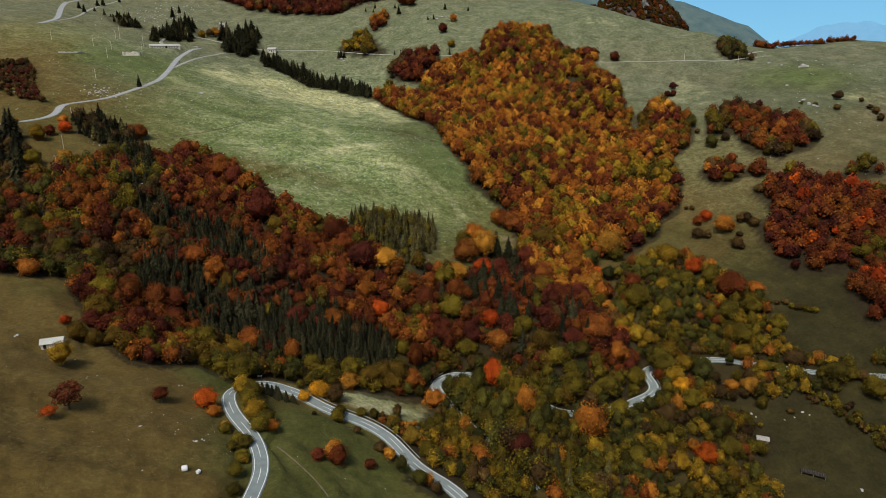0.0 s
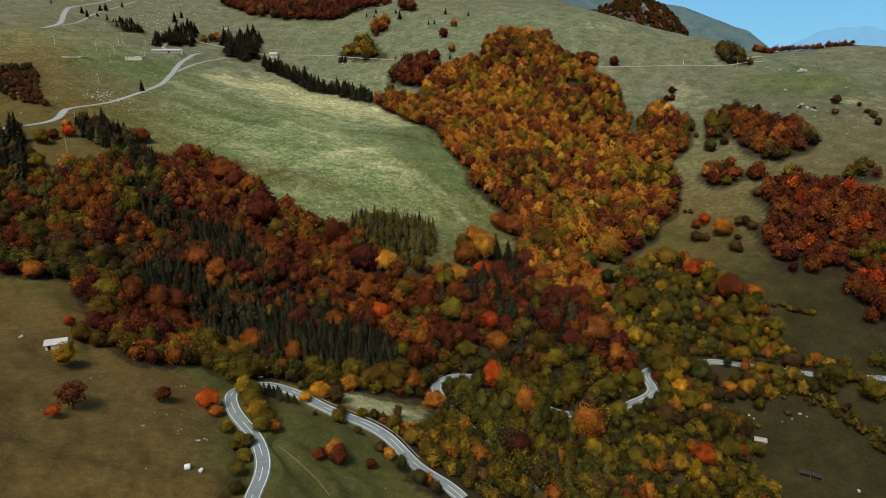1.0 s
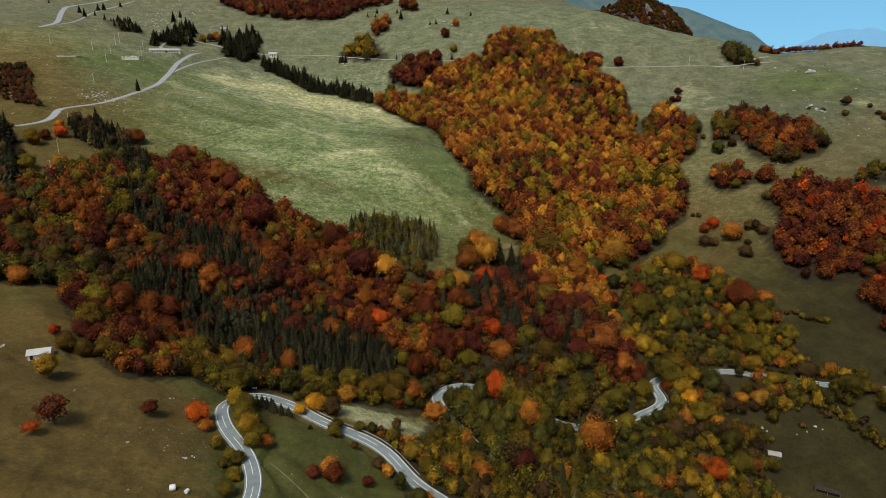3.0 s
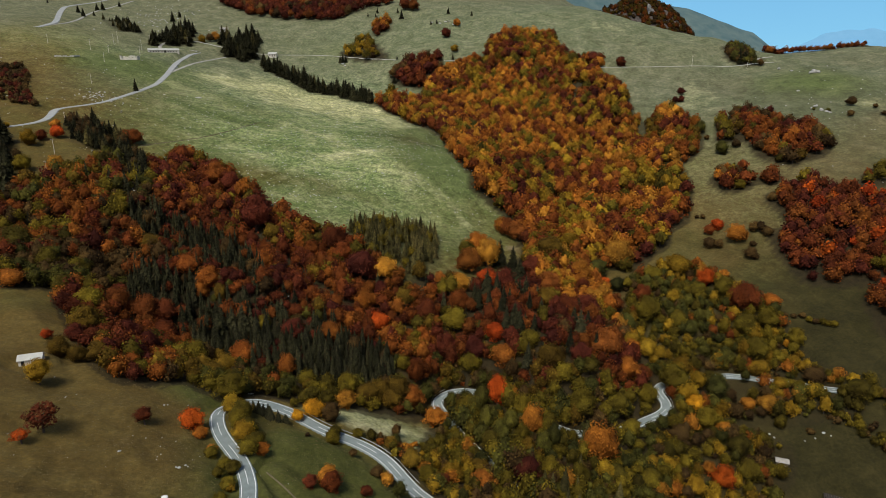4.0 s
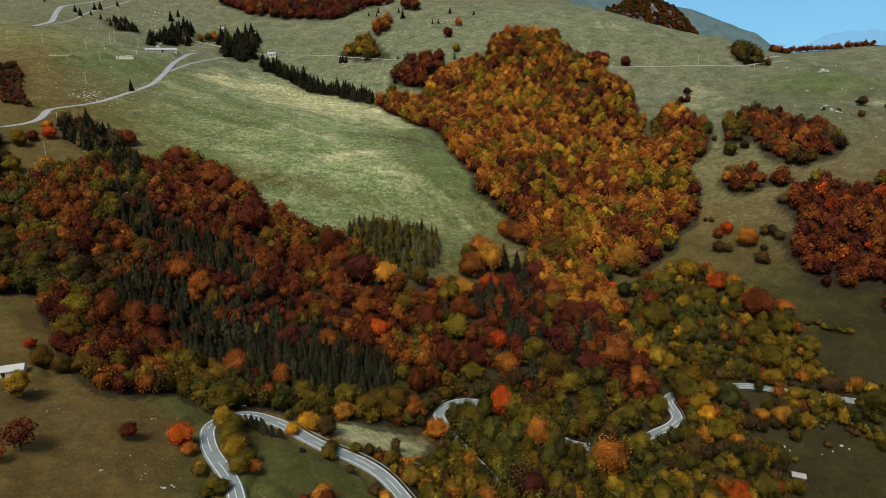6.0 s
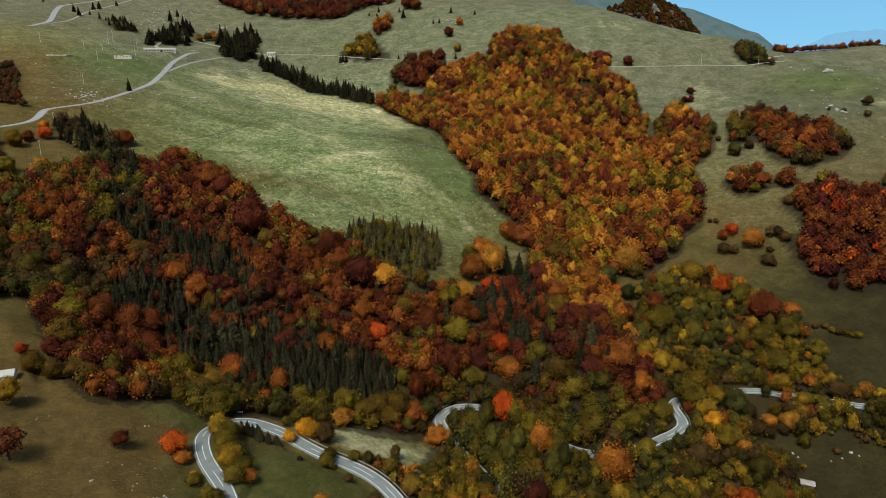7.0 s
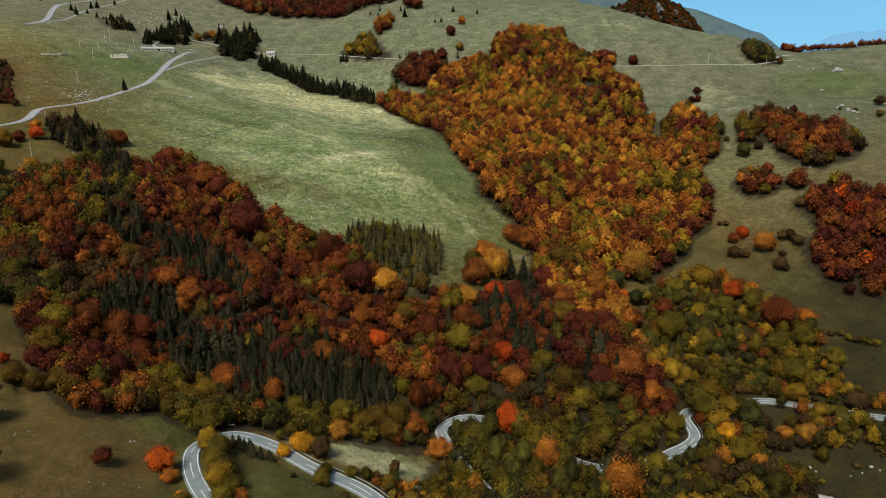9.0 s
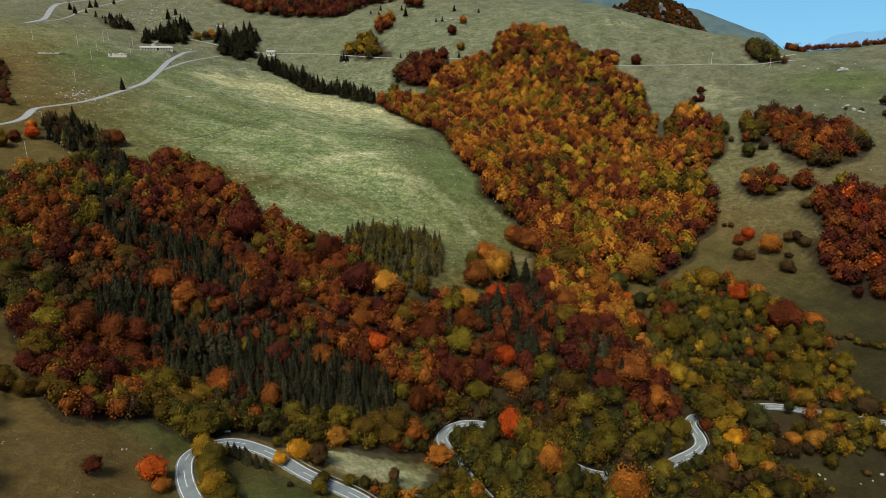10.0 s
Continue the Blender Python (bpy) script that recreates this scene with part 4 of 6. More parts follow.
def plant_verge(road, start, end, side, spacing, size, mix, offset=4.0):
    """A ragged row of trees along one side of a road, between two parts of its length."""
    rng = np.random.RandomState(int(start * 1000) + 5)
    half, _, line = ROAD_LINES[road]
    line = line[int(start * len(line)):int(end * len(line))]
    d = np.gradient(line[:, :2], axis=0)
    n = np.c_[-d[:, 1], d[:, 0]] / np.hypot(d[:, 0], d[:, 1])[:, None]
    names, weights = zip(*mix.items())
    k = 0.0
    while k < len(line):
        i = int(k)
        p = line[i, :2] + n[i] * side * (half + offset + rng.uniform(-1, 1.5))
        colour = names[int(np.searchsorted(np.cumsum(np.array(weights) / sum(weights)), rng.uniform(0, 0.9999)))]
        PLANTED.append(("broadleaf", colour, p[0], p[1], size * rng.uniform(0.75, 1.2), rng.uniform(0.9, 1.25), "verge"))
        k += spacing / 2.0 * rng.uniform(0.7, 1.3)


VALLEY_MIX = {"olive": 4, "yellow": 0.8, "green": 3, "orange": 0.7, "brown": 1.2}
INNER_MIX = {"green": 4, "olive": 3, "brown": 1.2, "ochre": 0.5, "copper": 0.4}
plant_verge("middle", 0.24, 0.395, -1, 3.6, 3.4, VALLEY_MIX)
plant_verge("middle", 0.10, 0.17, -1, 4.2, 3.2, VALLEY_MIX)
plant_verge("middle", 0.035, 0.075, -1, 4.2, 3.2, VALLEY_MIX)
plant_verge("middle", 0.17, 0.36, 1, 4.0, 3.4, VALLEY_MIX)
plant_verge("middle", 0.49, 0.568, 1, 3.4, 4.0, INNER_MIX, 2.2)
plant_verge("middle", 0.60, 0.69, 1, 3.2, 4.0, INNER_MIX, 2.0)
plant_verge("middle", 0.50, 0.78, -1, 4.2, 3.9, INNER_MIX, 3.0)
plant_verge("middle", 0.70, 0.79, 1, 4.2, 3.0, INNER_MIX, 5.0)
plant_verge("middle", 0.80, 1.0, -1, 3.2, 2.3, VALLEY_MIX, 1.8)
plant_verge("middle", 0.87, 1.0, -1, 3.0, 3.4, VALLEY_MIX, 1.2)
plant_verge("middle", 0.80, 1.0, 1, 2.6, 4.6, INNER_MIX, 0.9)
plant_verge("lower", 0.83, 0.97, 1, 3.2, 2.6, VALLEY_MIX)
plant_verge("lower", 0.84, 0.91, -1, 3.2, 2.4, VALLEY_MIX)

# ---- single trees and bushes: colour, x, y, crown radius, height factor ----
SINGLES, LONE_SPRUCES = [], []
SINGLES += [
    ("brown", -60, 128, 2.2, 0.85), ("olive", -59, 135, 2.7, 0.85), ("olive", -61, 143, 2.6, 0.85), ("yellow", -61, 151, 1.7, 0.85), ("red", -118, 151, 2.6, 0.85),
    ("olive", -62, 152, 2.5, 0.85), ("olive", -66, 156, 2.1, 0.85), ("maroon", -116, 158, 4.7, 1), ("olive", -63, 160, 2.7, 0.85), ("maroon", -40, 160, 2.5, 0.85),
    ("olive", -66, 162, 2.6, 0.85), ("rust", -34, 162, 3.7, 1), ("orange", -36, 165, 3.8, 1), ("rust", -24, 166, 2.4, 0.85), ("olive", -72, 167, 2.8, 0.85),
    ("olive", -61, 169, 3.4, 1), ("orange", -73, 170, 1.8, 0.85), ("orange", -58, 172, 2.7, 0.85), ("green", -15, 173, 1.6, 0.85),
]
SINGLES += [
    ("rust", -95, 174, 3, 0.85), ("olive", -61, 176, 3.7, 1), ("yellow", -65, 177, 4, 1), ("orange", -79, 177, 2.7, 0.85), ("brown", -22, 178, 2.7, 0.85),
    ("red", -83, 181, 4.3, 1), ("rust", -1, 181, 4.2, 0.6), ("olive", -5, 181, 3.8, 1), ("olive", -66, 183, 4.1, 1), ("yellow", -132, 183, 4.1, 1),
    ("brown", -31, 186, 1.7, 0.85), ("olive", -69, 186, 4.3, 1), ("ochre", -11, 188, 4.3, 1), ("brown", -47, 189, 1.1, 0.85), ("olive", -39, 193, 3, 1.1),
    ("olive", -71, 194, 4.2, 1), ("olive", -74, 196, 2.7, 0.85), ("yellow", -75, 197, 4.1, 1), ("yellow", -71, 198, 2.9, 0.85),
]
SINGLES += [
    ("olive", -39, 198, 2.7, 0.85), ("ochre", -19, 198, 2.7, 1), ("olive", -31, 199, 2.3, 0.85), ("olive", -26, 199, 2.3, 1), ("gold", -54, 204, 3, 0.85),
    ("brown", -17, 204, 1.4, 0.85), ("green", -18, 205, 2.3, 0.85), ("copper", -120, 205, 4.4, 1), ("ochre", -139, 206, 4.4, 1), ("ochre", -133, 206, 3.9, 0.95),
    ("olive", -111, 207, 3.7, 1), ("gold", -47, 207, 3.5, 1.1), ("brown", -42, 207, 4.2, 1), ("gold", -49, 208, 3.6, 1), ("ochre", -127, 209, 4.1, 1.1),
    ("copper", -116, 209, 4.1, 1), ("brown", -18, 210, 2.4, 1.3), ("olive", -80, 211, 6.5, 0.9), ("olive", -57, 212, 1.9, 1),
]
SINGLES += [
    ("red", -148, 214, 2.3, 1), ("maroon", -118, 219, 4.9, 1), ("maroon", -141, 220, 3.9, 1), ("copper", -111, 224, 4, 1), ("orange", -39, 224, 4.5, 0.9),
    ("ochre", -92, 225, 4.9, 1), ("ochre", -142, 229, 6.6, 1), ("maroon", -127, 231, 5.9, 1.05), ("maroon", -120, 232, 6.1, 1.05), ("olive", -137, 233, 4.5, 1),
    ("olive", -108, 233, 4.6, 1.1), ("ochre", -31, 233, 6.1, 1), ("ochre", -22, 233, 5.2, 0.9), ("ochre", -90, 234, 4.6, 1), ("orange", -3, 234, 5.2, 0.8),
    ("olive", -102, 235, 5.3, 1.15), ("olive", -57, 236, 4, 1), ("olive", -40, 236, 5.2, 1), ("ochre", -26, 236, 5.9, 1.05),
]
SINGLES += [
    ("copper", -13, 239, 5.3, 1), ("copper", -66, 240, 4.5, 1.35), ("ochre", -19, 240, 6.2, 1.05), ("copper", -85, 241, 6.4, 1.05), ("olive", -150, 248, 6.9, 1),
    ("copper", -183, 250, 5.4, 1), ("rust", -123, 253, 7.1, 1), ("copper", -12, 253, 4.5, 1.5), ("olive", -164, 254, 5.3, 1), ("rust", -144, 258, 6.4, 1),
    ("olive", -18, 258, 3.8, 1.1), ("olive", -183, 261, 3.2, 1), ("rust", -134, 262, 7.3, 1), ("maroon", -68, 262, 6.1, 0.8), ("copper", -51, 262, 6.4, 0.8),
    ("olive", -82, 264, 3.8, 1.3), ("rust", -128, 267, 6.4, 1), ("olive", -181, 273, 5.9, 1), ("rust", -69, 274, 4.7, 0.9),
]
SINGLES += [
    ("olive", -169, 275, 5.2, 1), ("ochre", -105, 277, 3.4, 1.5), ("copper", -115, 279, 4, 1.2), ("olive", -200, 282, 7.9, 0.9), ("red", -31, 282, 5.5, 1.1),
    ("copper", -112, 283, 5.9, 1), ("copper", -124, 290, 6.8, 0.9), ("orange", -39, 291, 5.6, 1.05), ("rust", -8, 291, 6.4, 1.2), ("ochre", -19, 299, 6, 0.95),
    ("copper", 14, 186, 4.3, 1), ("maroon", 31, 195, 5.3, 1.5), ("ochre", 14, 200, 4.2, 1), ("olive", 41, 202, 4.7, 1.1), ("olive", 52, 202, 4.2, 1.2),
    ("olive", 68, 206, 3.9, 1.2), ("yellow", 63, 207, 4.3, 1), ("olive", 12, 208, 3.5, 1.1), ("olive", 82, 209, 5.5, 1),
]
SINGLES += [
    ("green", 40, 213, 3.7, 1.6), ("ochre", 34, 215, 3.6, 1), ("olive", 19, 215, 4.4, 1.2), ("orange", 63, 216, 7.8, 1.2), ("yellow", 85, 218, 3.6, 1.1),
    ("green", 45, 218, 4, 1.5), ("olive", 6, 219, 3.4, 1.1), ("olive", 32, 220, 3.4, 1.3), ("green", 24, 221, 3.8, 1.7), ("olive", 44, 223, 4.1, 1.4),
    ("orange", 37, 225, 5.5, 1.4), ("olive", 81, 225, 3.5, 1), ("green", 28, 228, 3.5, 1.6), ("green", 18, 229, 4, 1.8), ("olive", 79, 229, 4.7, 1),
    ("green", 10, 234, 4, 1.9), ("olive", 34, 234, 4.8, 1.3), ("green", 13, 235, 4.3, 1.9), ("olive", 11, 235, 6.7, 1.2),
]
SINGLES += [
    ("olive", 59, 236, 6.7, 1.1), ("olive", 76, 240, 6, 1.1), ("red", 24, 243, 4.7, 1.7), ("green", 17, 244, 4.2, 1.5), ("green", 4, 244, 3.2, 1.7),
    ("olive", 72, 247, 3.4, 1.4), ("olive", 53, 247, 5.4, 1), ("maroon", 46, 248, 3.9, 1.2), ("orange", 31, 249, 4.2, 0.9), ("olive", 65, 251, 5.2, 0.9),
    ("ochre", 48, 253, 6.5, 0.95), ("maroon", 62, 254, 5.3, 1), ("copper", 84, 256, 5.3, 1), ("copper", 28, 260, 6.7, 1), ("ochre", 15, 261, 2.3, 1),
    ("rust", 75, 262, 7.9, 1), ("olive", 40, 263, 5.4, 1), ("olive", 13, 263, 5.2, 1), ("maroon", 15, 268, 5.5, 1.3),
]
SINGLES += [
    ("maroon", 1, 270, 6.1, 1.2), ("red", 25, 272, 5.3, 1.15), ("olive", 48, 276, 2.4, 1.4), ("olive", 6, 284, 7.1, 1), ("rust", 62, 290, 7, 0.9),
    ("copper", 8, 295, 6.2, 1), ("ochre", 53, 299, 6.6, 0.95), ("maroon", 74, 300, 8.6, 0.8), ("yellow", 101, 211, 4.7, 1), ("red", 113, 213, 5.1, 1.1),
    ("olive", 124, 216, 5, 1.1), ("orange", 109, 218, 3, 1), ("brown", 147, 224, 4.2, 0.8), ("olive", 123, 224, 5.3, 1.2), ("olive", 93, 224, 3.9, 1.2),
    ("yellow", 144, 228, 4.5, 1.1), ("brown", 101, 232, 4.8, 1), ("orange", 122, 236, 3.9, 1.2), ("brown", 160, 237, 2.1, 0.85),
]
SINGLES += [
    ("olive", 198, 238, 6.2, 1), ("olive", 116, 241, 5.1, 1.2), ("olive", 149, 242, 3.2, 1.3), ("brown", 196, 245, 3.4, 1), ("olive", 191, 246, 3.8, 1),
    ("olive", 185, 247, 7, 0.9), ("olive", 92, 249, 5, 1.1), ("olive", 180, 250, 3.4, 1), ("gold", 114, 250, 4.5, 1), ("orange", 147, 250, 5.1, 1.1),
    ("orange", 139, 252, 3.8, 0.9), ("green", 167, 255, 2.8, 0.85), ("yellow", 111, 255, 5.6, 1), ("brown", 163, 257, 2.8, 0.85), ("green", 126, 257, 5.9, 1.1),
    ("yellow", 112, 257, 4.2, 1), ("olive", 164, 257, 3.2, 1), ("olive", 140, 258, 3.9, 1.1), ("yellow", 189, 258, 3.1, 1),
]
SINGLES += [
    ("olive", 107, 259, 7, 1.05), ("yellow", 156, 259, 3.4, 1.1), ("olive", 158, 259, 3, 1), ("olive", 163, 260, 2.8, 0.85), ("yellow", 118, 260, 4.4, 1),
    ("rust", 93, 262, 4.9, 1.1), ("olive", 124, 262, 4, 1), ("olive", 129, 262, 3.6, 1), ("yellow", 107, 262, 3.4, 1), ("brown", 174, 263, 5.5, 0.9),
    ("olive", 134, 264, 5.3, 1), ("yellow", 114, 270, 5.8, 0.9), ("yellow", 152, 270, 5.6, 1), ("yellow", 99, 276, 5.1, 1.1), ("yellow", 105, 276, 4.1, 1),
    ("orange", 92, 277, 4.3, 1.1), ("olive", 153, 279, 7.1, 0.9), ("yellow", 92, 281, 4.9, 1), ("olive", 175, 284, 5.3, 1),
]
SINGLES += [
    ("gold", 171, 284, 1.9, 1.4), ("olive", 196, 289, 2.4, 0.85), ("olive", 194, 290, 2, 0.85), ("olive", 192, 292, 2.4, 0.85), ("brown", 189, 293, 2, 0.85),
    ("green", 126, 293, 4.3, 1.2), ("olive", 154, 293, 6.8, 1), ("olive", 187, 295, 2, 0.85), ("rust", 138, 295, 3.4, 1), ("olive", 166, 296, 6.3, 1),
    ("green", 94, 296, 5.7, 1), ("brown", 185, 298, 2, 0.85), ("olive", 121, 298, 6.6, 1), ("brown", 181, 299, 1.7, 0.85), ("ochre", -134, 301, 3.4, 1),
    ("maroon", -32, 303, 4.3, 1.1), ("olive", 0, 305, 4.1, 1.2), ("ochre", -148, 306, 6.3, 0.9), ("orange", -30, 314, 6.5, 1),
]
SINGLES += [
    ("maroon", -43, 314, 9.1, 1.1), ("copper", -67, 326, 4.6, 1), ("rust", -55, 329, 6.1, 1.1), ("copper", -84, 329, 3.4, 1), ("copper", -73, 332, 5.6, 1),
    ("orange", -225, 334, 4.1, 1), ("ochre", -95, 336, 5.6, 1.1), ("rust", -61, 338, 7.9, 1), ("olive", -71, 341, 4.7, 1), ("maroon", -105, 343, 10.4, 1.15),
    ("ochre", -74, 350, 4.8, 0.9), ("olive", -237, 352, 5.4, 1), ("orange", -221, 358, 5.8, 1), ("olive", -216, 360, 4.6, 1), ("maroon", -132, 386, 7.7, 1),
    ("yellow", -253, 387, 5.4, 1), ("rust", -143, 393, 8.8, 1), ("rust", -252, 398, 3.8, 1), ("yellow", -278, 406, 2.2, 0.85),
]
SINGLES += [
    ("red", -247, 407, 5.2, 1), ("rust", -170, 409, 8, 1), ("orange", -255, 420, 4, 1), ("rust", -208, 427, 6.4, 0.9), ("rust", -214, 429, 3.9, 1),
    ("yellow", -274, 757, 5, 1), ("brown", -267, 763, 5.7, 1), ("orange", -263, 769, 6.5, 1), ("rust", -37, 857, 8.4, 1), ("rust", -47, 860, 8.4, 1),
    ("rust", -50, 877, 7.8, 1), ("orange", 9, 309, 5.6, 1), ("red", 23, 314, 6.8, 1.1), ("maroon", 33, 316, 6.3, 1.1), ("rust", 58, 324, 7.1, 1),
    ("rust", 78, 327, 4.4, 1), ("copper", 15, 332, 7.5, 1.1), ("orange", 79, 340, 7.1, 1), ("orange", 25, 341, 8.3, 1.1),
]
SINGLES += [
    ("maroon", 51, 343, 6.8, 1), ("green", 90, 347, 7.5, 0.9), ("olive", 14, 348, 5.3, 1), ("orange", 28, 354, 6.1, 1), ("orange", 20, 355, 7.5, 1),
    ("ochre", 65, 363, 10.2, 0.9), ("yellow", 79, 374, 6.9, 1), ("rust", 47, 385, 7.3, 1), ("rust", 42, 390, 6.7, 1), ("orange", 38, 393, 5.6, 1),
    ("yellow", 13, 723, 5.2, 1), ("maroon", 4, 759, 6.1, 1), ("orange", 17, 791, 5.6, 1), ("brown", 178, 301, 1.4, 0.85), ("gold", 140, 304, 2.9, 1.2),
    ("olive", 107, 304, 7.3, 1.1), ("orange", 173, 307, 5.3, 1), ("rust", 160, 309, 8.6, 1), ("copper", 92, 312, 5.4, 1),
]
SINGLES += [
    ("yellow", 125, 317, 3.9, 1.1), ("olive", 153, 321, 6.4, 1.05), ("rust", 109, 321, 5.5, 1), ("olive", 140, 322, 5.5, 1), ("green", 98, 332, 5, 1),
    ("red", 148, 333, 5.4, 1.1), ("red", 92, 335, 4.8, 0.8), ("orange", 159, 335, 3.2, 1), ("olive", 120, 339, 7, 1), ("yellow", 136, 344, 8.1, 1),
    ("brown", 181, 346, 2.6, 0.85), ("brown", 179, 348, 4.1, 1), ("olive", 108, 354, 5.7, 1), ("brown", 185, 359, 2.3, 0.85), ("orange", 106, 359, 10, 1),
    ("brown", 196, 365, 3.9, 1), ("brown", 168, 366, 3.8, 1), ("orange", 179, 367, 6.5, 1), ("brown", 163, 368, 4.5, 1),
]
SINGLES += [
    ("brown", 194, 370, 3.5, 1), ("brown", 191, 372, 3.5, 1), ("rust", 168, 382, 3.5, 1), ("red", 174, 385, 4.7, 1), ("brown", 171, 401, 2, 0.85),
    ("brown", 168, 403, 1.6, 0.85), ("brown", 216, 403, 3.8, 1), ("olive", 222, 406, 3.8, 1), ("olive", 203, 423, 3.9, 1), ("green", 211, 476, 5.7, 1),
    ("brown", 342, 481, 3.2, 1), ("brown", 224, 483, 3.9, 1), ("brown", 346, 494, 3.2, 1), ("brown", 345, 500, 2.7, 0.85), ("brown", 210, 504, 2.5, 0.85),
    ("brown", 321, 504, 3.2, 1), ("green", 209, 517, 5.5, 1), ("brown", 348, 517, 2.2, 0.85), ("green", 311, 518, 2.2, 0.85),
]
SINGLES += [
    ("green", 302, 523, 1.6, 0.85), ("brown", 334, 526, 4.5, 1), ("maroon", 217, 587, 3.4, 1), ("maroon", 212, 588, 3.4, 1), ("maroon", 222, 604, 4, 1),
    ("orange", 159, 667, 6.1, 1), ("rust", 182, 671, 5.6, 1), ("maroon", 155, 675, 7.4, 1), ("olive", 135, 677, 7.4, 1),
]
# lone spruces: x, y, height
LONE_SPRUCES += [
    (-247, 522, 11.1), (-95, 855, 5.7), (-85, 852, 5.7), (-84, 867, 7.5), (-51, 833, 11.1), (-57, 853, 6.5), (-14, 803, 6.9), (-7, 801, 6.9),
    (7, 838, 8.8), (36, 832, 6.4), (-113, 727, 8.4), (-110, 724, 11.2), (-107, 727, 8.4), (-50, 673, 11.6), (11, 712, 8.2), (-432, 797, 9.5),
    (-417, 779, 10.9), (-426, 830, 9.7), (-423, 838, 10.7), (-413, 795, 6), (-416, 868, 7.3), (-488, 834, 6.4), (-332, 824, 13.5), (-330, 842, 10.3),
    (-271, 387, 17.4), (-247, 354, 18.9), (-238, 341, 16.2), (-268, 371, 17.8), (-250, 345, 12.5), (209, 544, 7.9),
]
LONE_SPRUCES += [
    (-50, 723, 6.2), (190, 486, 8.1), (-34, 303, 7.7), (-69, 201, 5.4), (-67, 201, 5.9), (-65, 200, 5.4), (-63, 199, 6.1), (-62, 198, 5.8),
    (-59, 197, 5.5), (-57, 199, 4.4), (33, 345, 17.2), (40, 339, 17.8), (42, 324, 17.9), (23, 304, 16.9), (28, 304, 14.7), (30, 287, 16.1),
    (23, 289, 14.1), (34, 273, 16.1), (30, 272, 16.8), (36, 269, 14.6), (18, 294, 12.9), (64, 268, 16.5), (62, 273, 14.8), (70, 279, 13.7),
    (-99, 256, 17.8), (-95, 261, 16.8), (-91, 263, 16.2),
]
for colour, x, y, r, tall in SINGLES:
    PLANTED.append(("broadleaf", colour, x, y, r, tall, "single"))
for x, y, high in LONE_SPRUCES:
    PLANTED.append(("spruce", "spruce", x, y, high, 2.6 if high < 5 and y < 230 else 1.6, "single"))

NEAR_TREES, NEAR_SPRUCE_COUNT = 330, 240
LABELS = {
    "orange": "autumn beech tree with a dense orange crown", "copper": "autumn beech tree with a dense copper-brown crown", "ochre": "broadleaf tree with dull ochre leaves", "rust": "autumn beech tree with rust-brown leaves",
    "maroon": "autumn tree with a dark maroon crown", "red": "autumn tree with bright scarlet leaves",
    "yellow": "broadleaf tree with golden yellow leaves", "olive": "broadleaf tree with fading olive-green leaves",
    "gold": "round bush with bright golden-orange leaves", "green": "dark green broadleaf tree", "brown": "half-bare broadleaf tree with brown leaves",
    "spruce": "tall dark green spruce", "pine": "grey-green pine with a narrow crown",
}
TEMPLATES = {}


def tree_thing(grown, colour, variant, m):
    """A tree of its own: trunk and crown under one empty."""
    key = (grown, colour, variant)
    if key in TEMPLATES:
        first = TEMPLATES[key]
        return copy_thing(first, m @ Matrix.Diagonal((*(1 / c for c in first.scale), 1)))
    tree = new("spruce_tree" if grown == "spruce" else "broadleaf_tree")
    if grown == "spruce":
        crown, trunk = NEAR_SPRUCES[variant % 3], SPRUCE_TRUNK
    else:
        crown, trunk = BARE_CROWN if variant == 3 else NEAR_CROWNS[variant], TRUNKS[variant % 3]
    new("trunk", quick_mesh("trunk", *trunk, [BARK], True)).parent = tree
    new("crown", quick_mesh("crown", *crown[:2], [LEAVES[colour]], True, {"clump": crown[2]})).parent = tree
    tagged(tree, LABELS[colour], "tree", "spruces of the valley" if grown == "spruce" else "broadleaf trees of the valley")
    tree.matrix_basis = m
    TEMPLATES[key] = tree
    return tree


def clear_round_singles():
    """No wood tree stands inside a single tree."""
    own = np.array([(p[2], p[3], p[4] if p[0] == "broadleaf" else 5.0 if p[3] < 400 else 1.5) for p in PLANTED if p[6] == "single"])
    kept = []
    for p in PLANTED:
        if p[6] == "single" or not (np.hypot(own[:, 0] - p[2], own[:, 1] - p[3]) < own[:, 2] * (0.42 if p[0] == "spruce" else 0.62) + 0.8).any():
            kept.append(p)
    # glimpses of the road between the trees
    gaps = ((135, 261, 5.5), (140, 260, 4.5), (145, 259.5, 4), (173, 253, 3.5), (143, 224, 5), (133, 627, 9), (126, 634, 7))
    kept = [p for p in kept if not any(math.hypot(p[2] - x, p[3] - y) < r for x, y, r in gaps)]
    # and no two wood trees stand in one another
    cells, spread = {}, []
    for p in kept:
        if p[6] not in ("single", "verge") and p[4] > 2.2:
            need = 1.8 if p[0] == "spruce" else 2.6
            i, j = int(p[2] // 4), int(p[3] // 4)
            near = [q for a in (-1, 0, 1) for b in (-1, 0, 1) for q in cells.get((i + a, j + b), ())]
            if any(math.hypot(q[0] - p[2], q[1] - p[3]) < need for q in near):
                continue
            cells.setdefault((i, j), []).append((p[2], p[3]))
        spread.append(p)
    PLANTED[:] = spread


clear_round_singles()


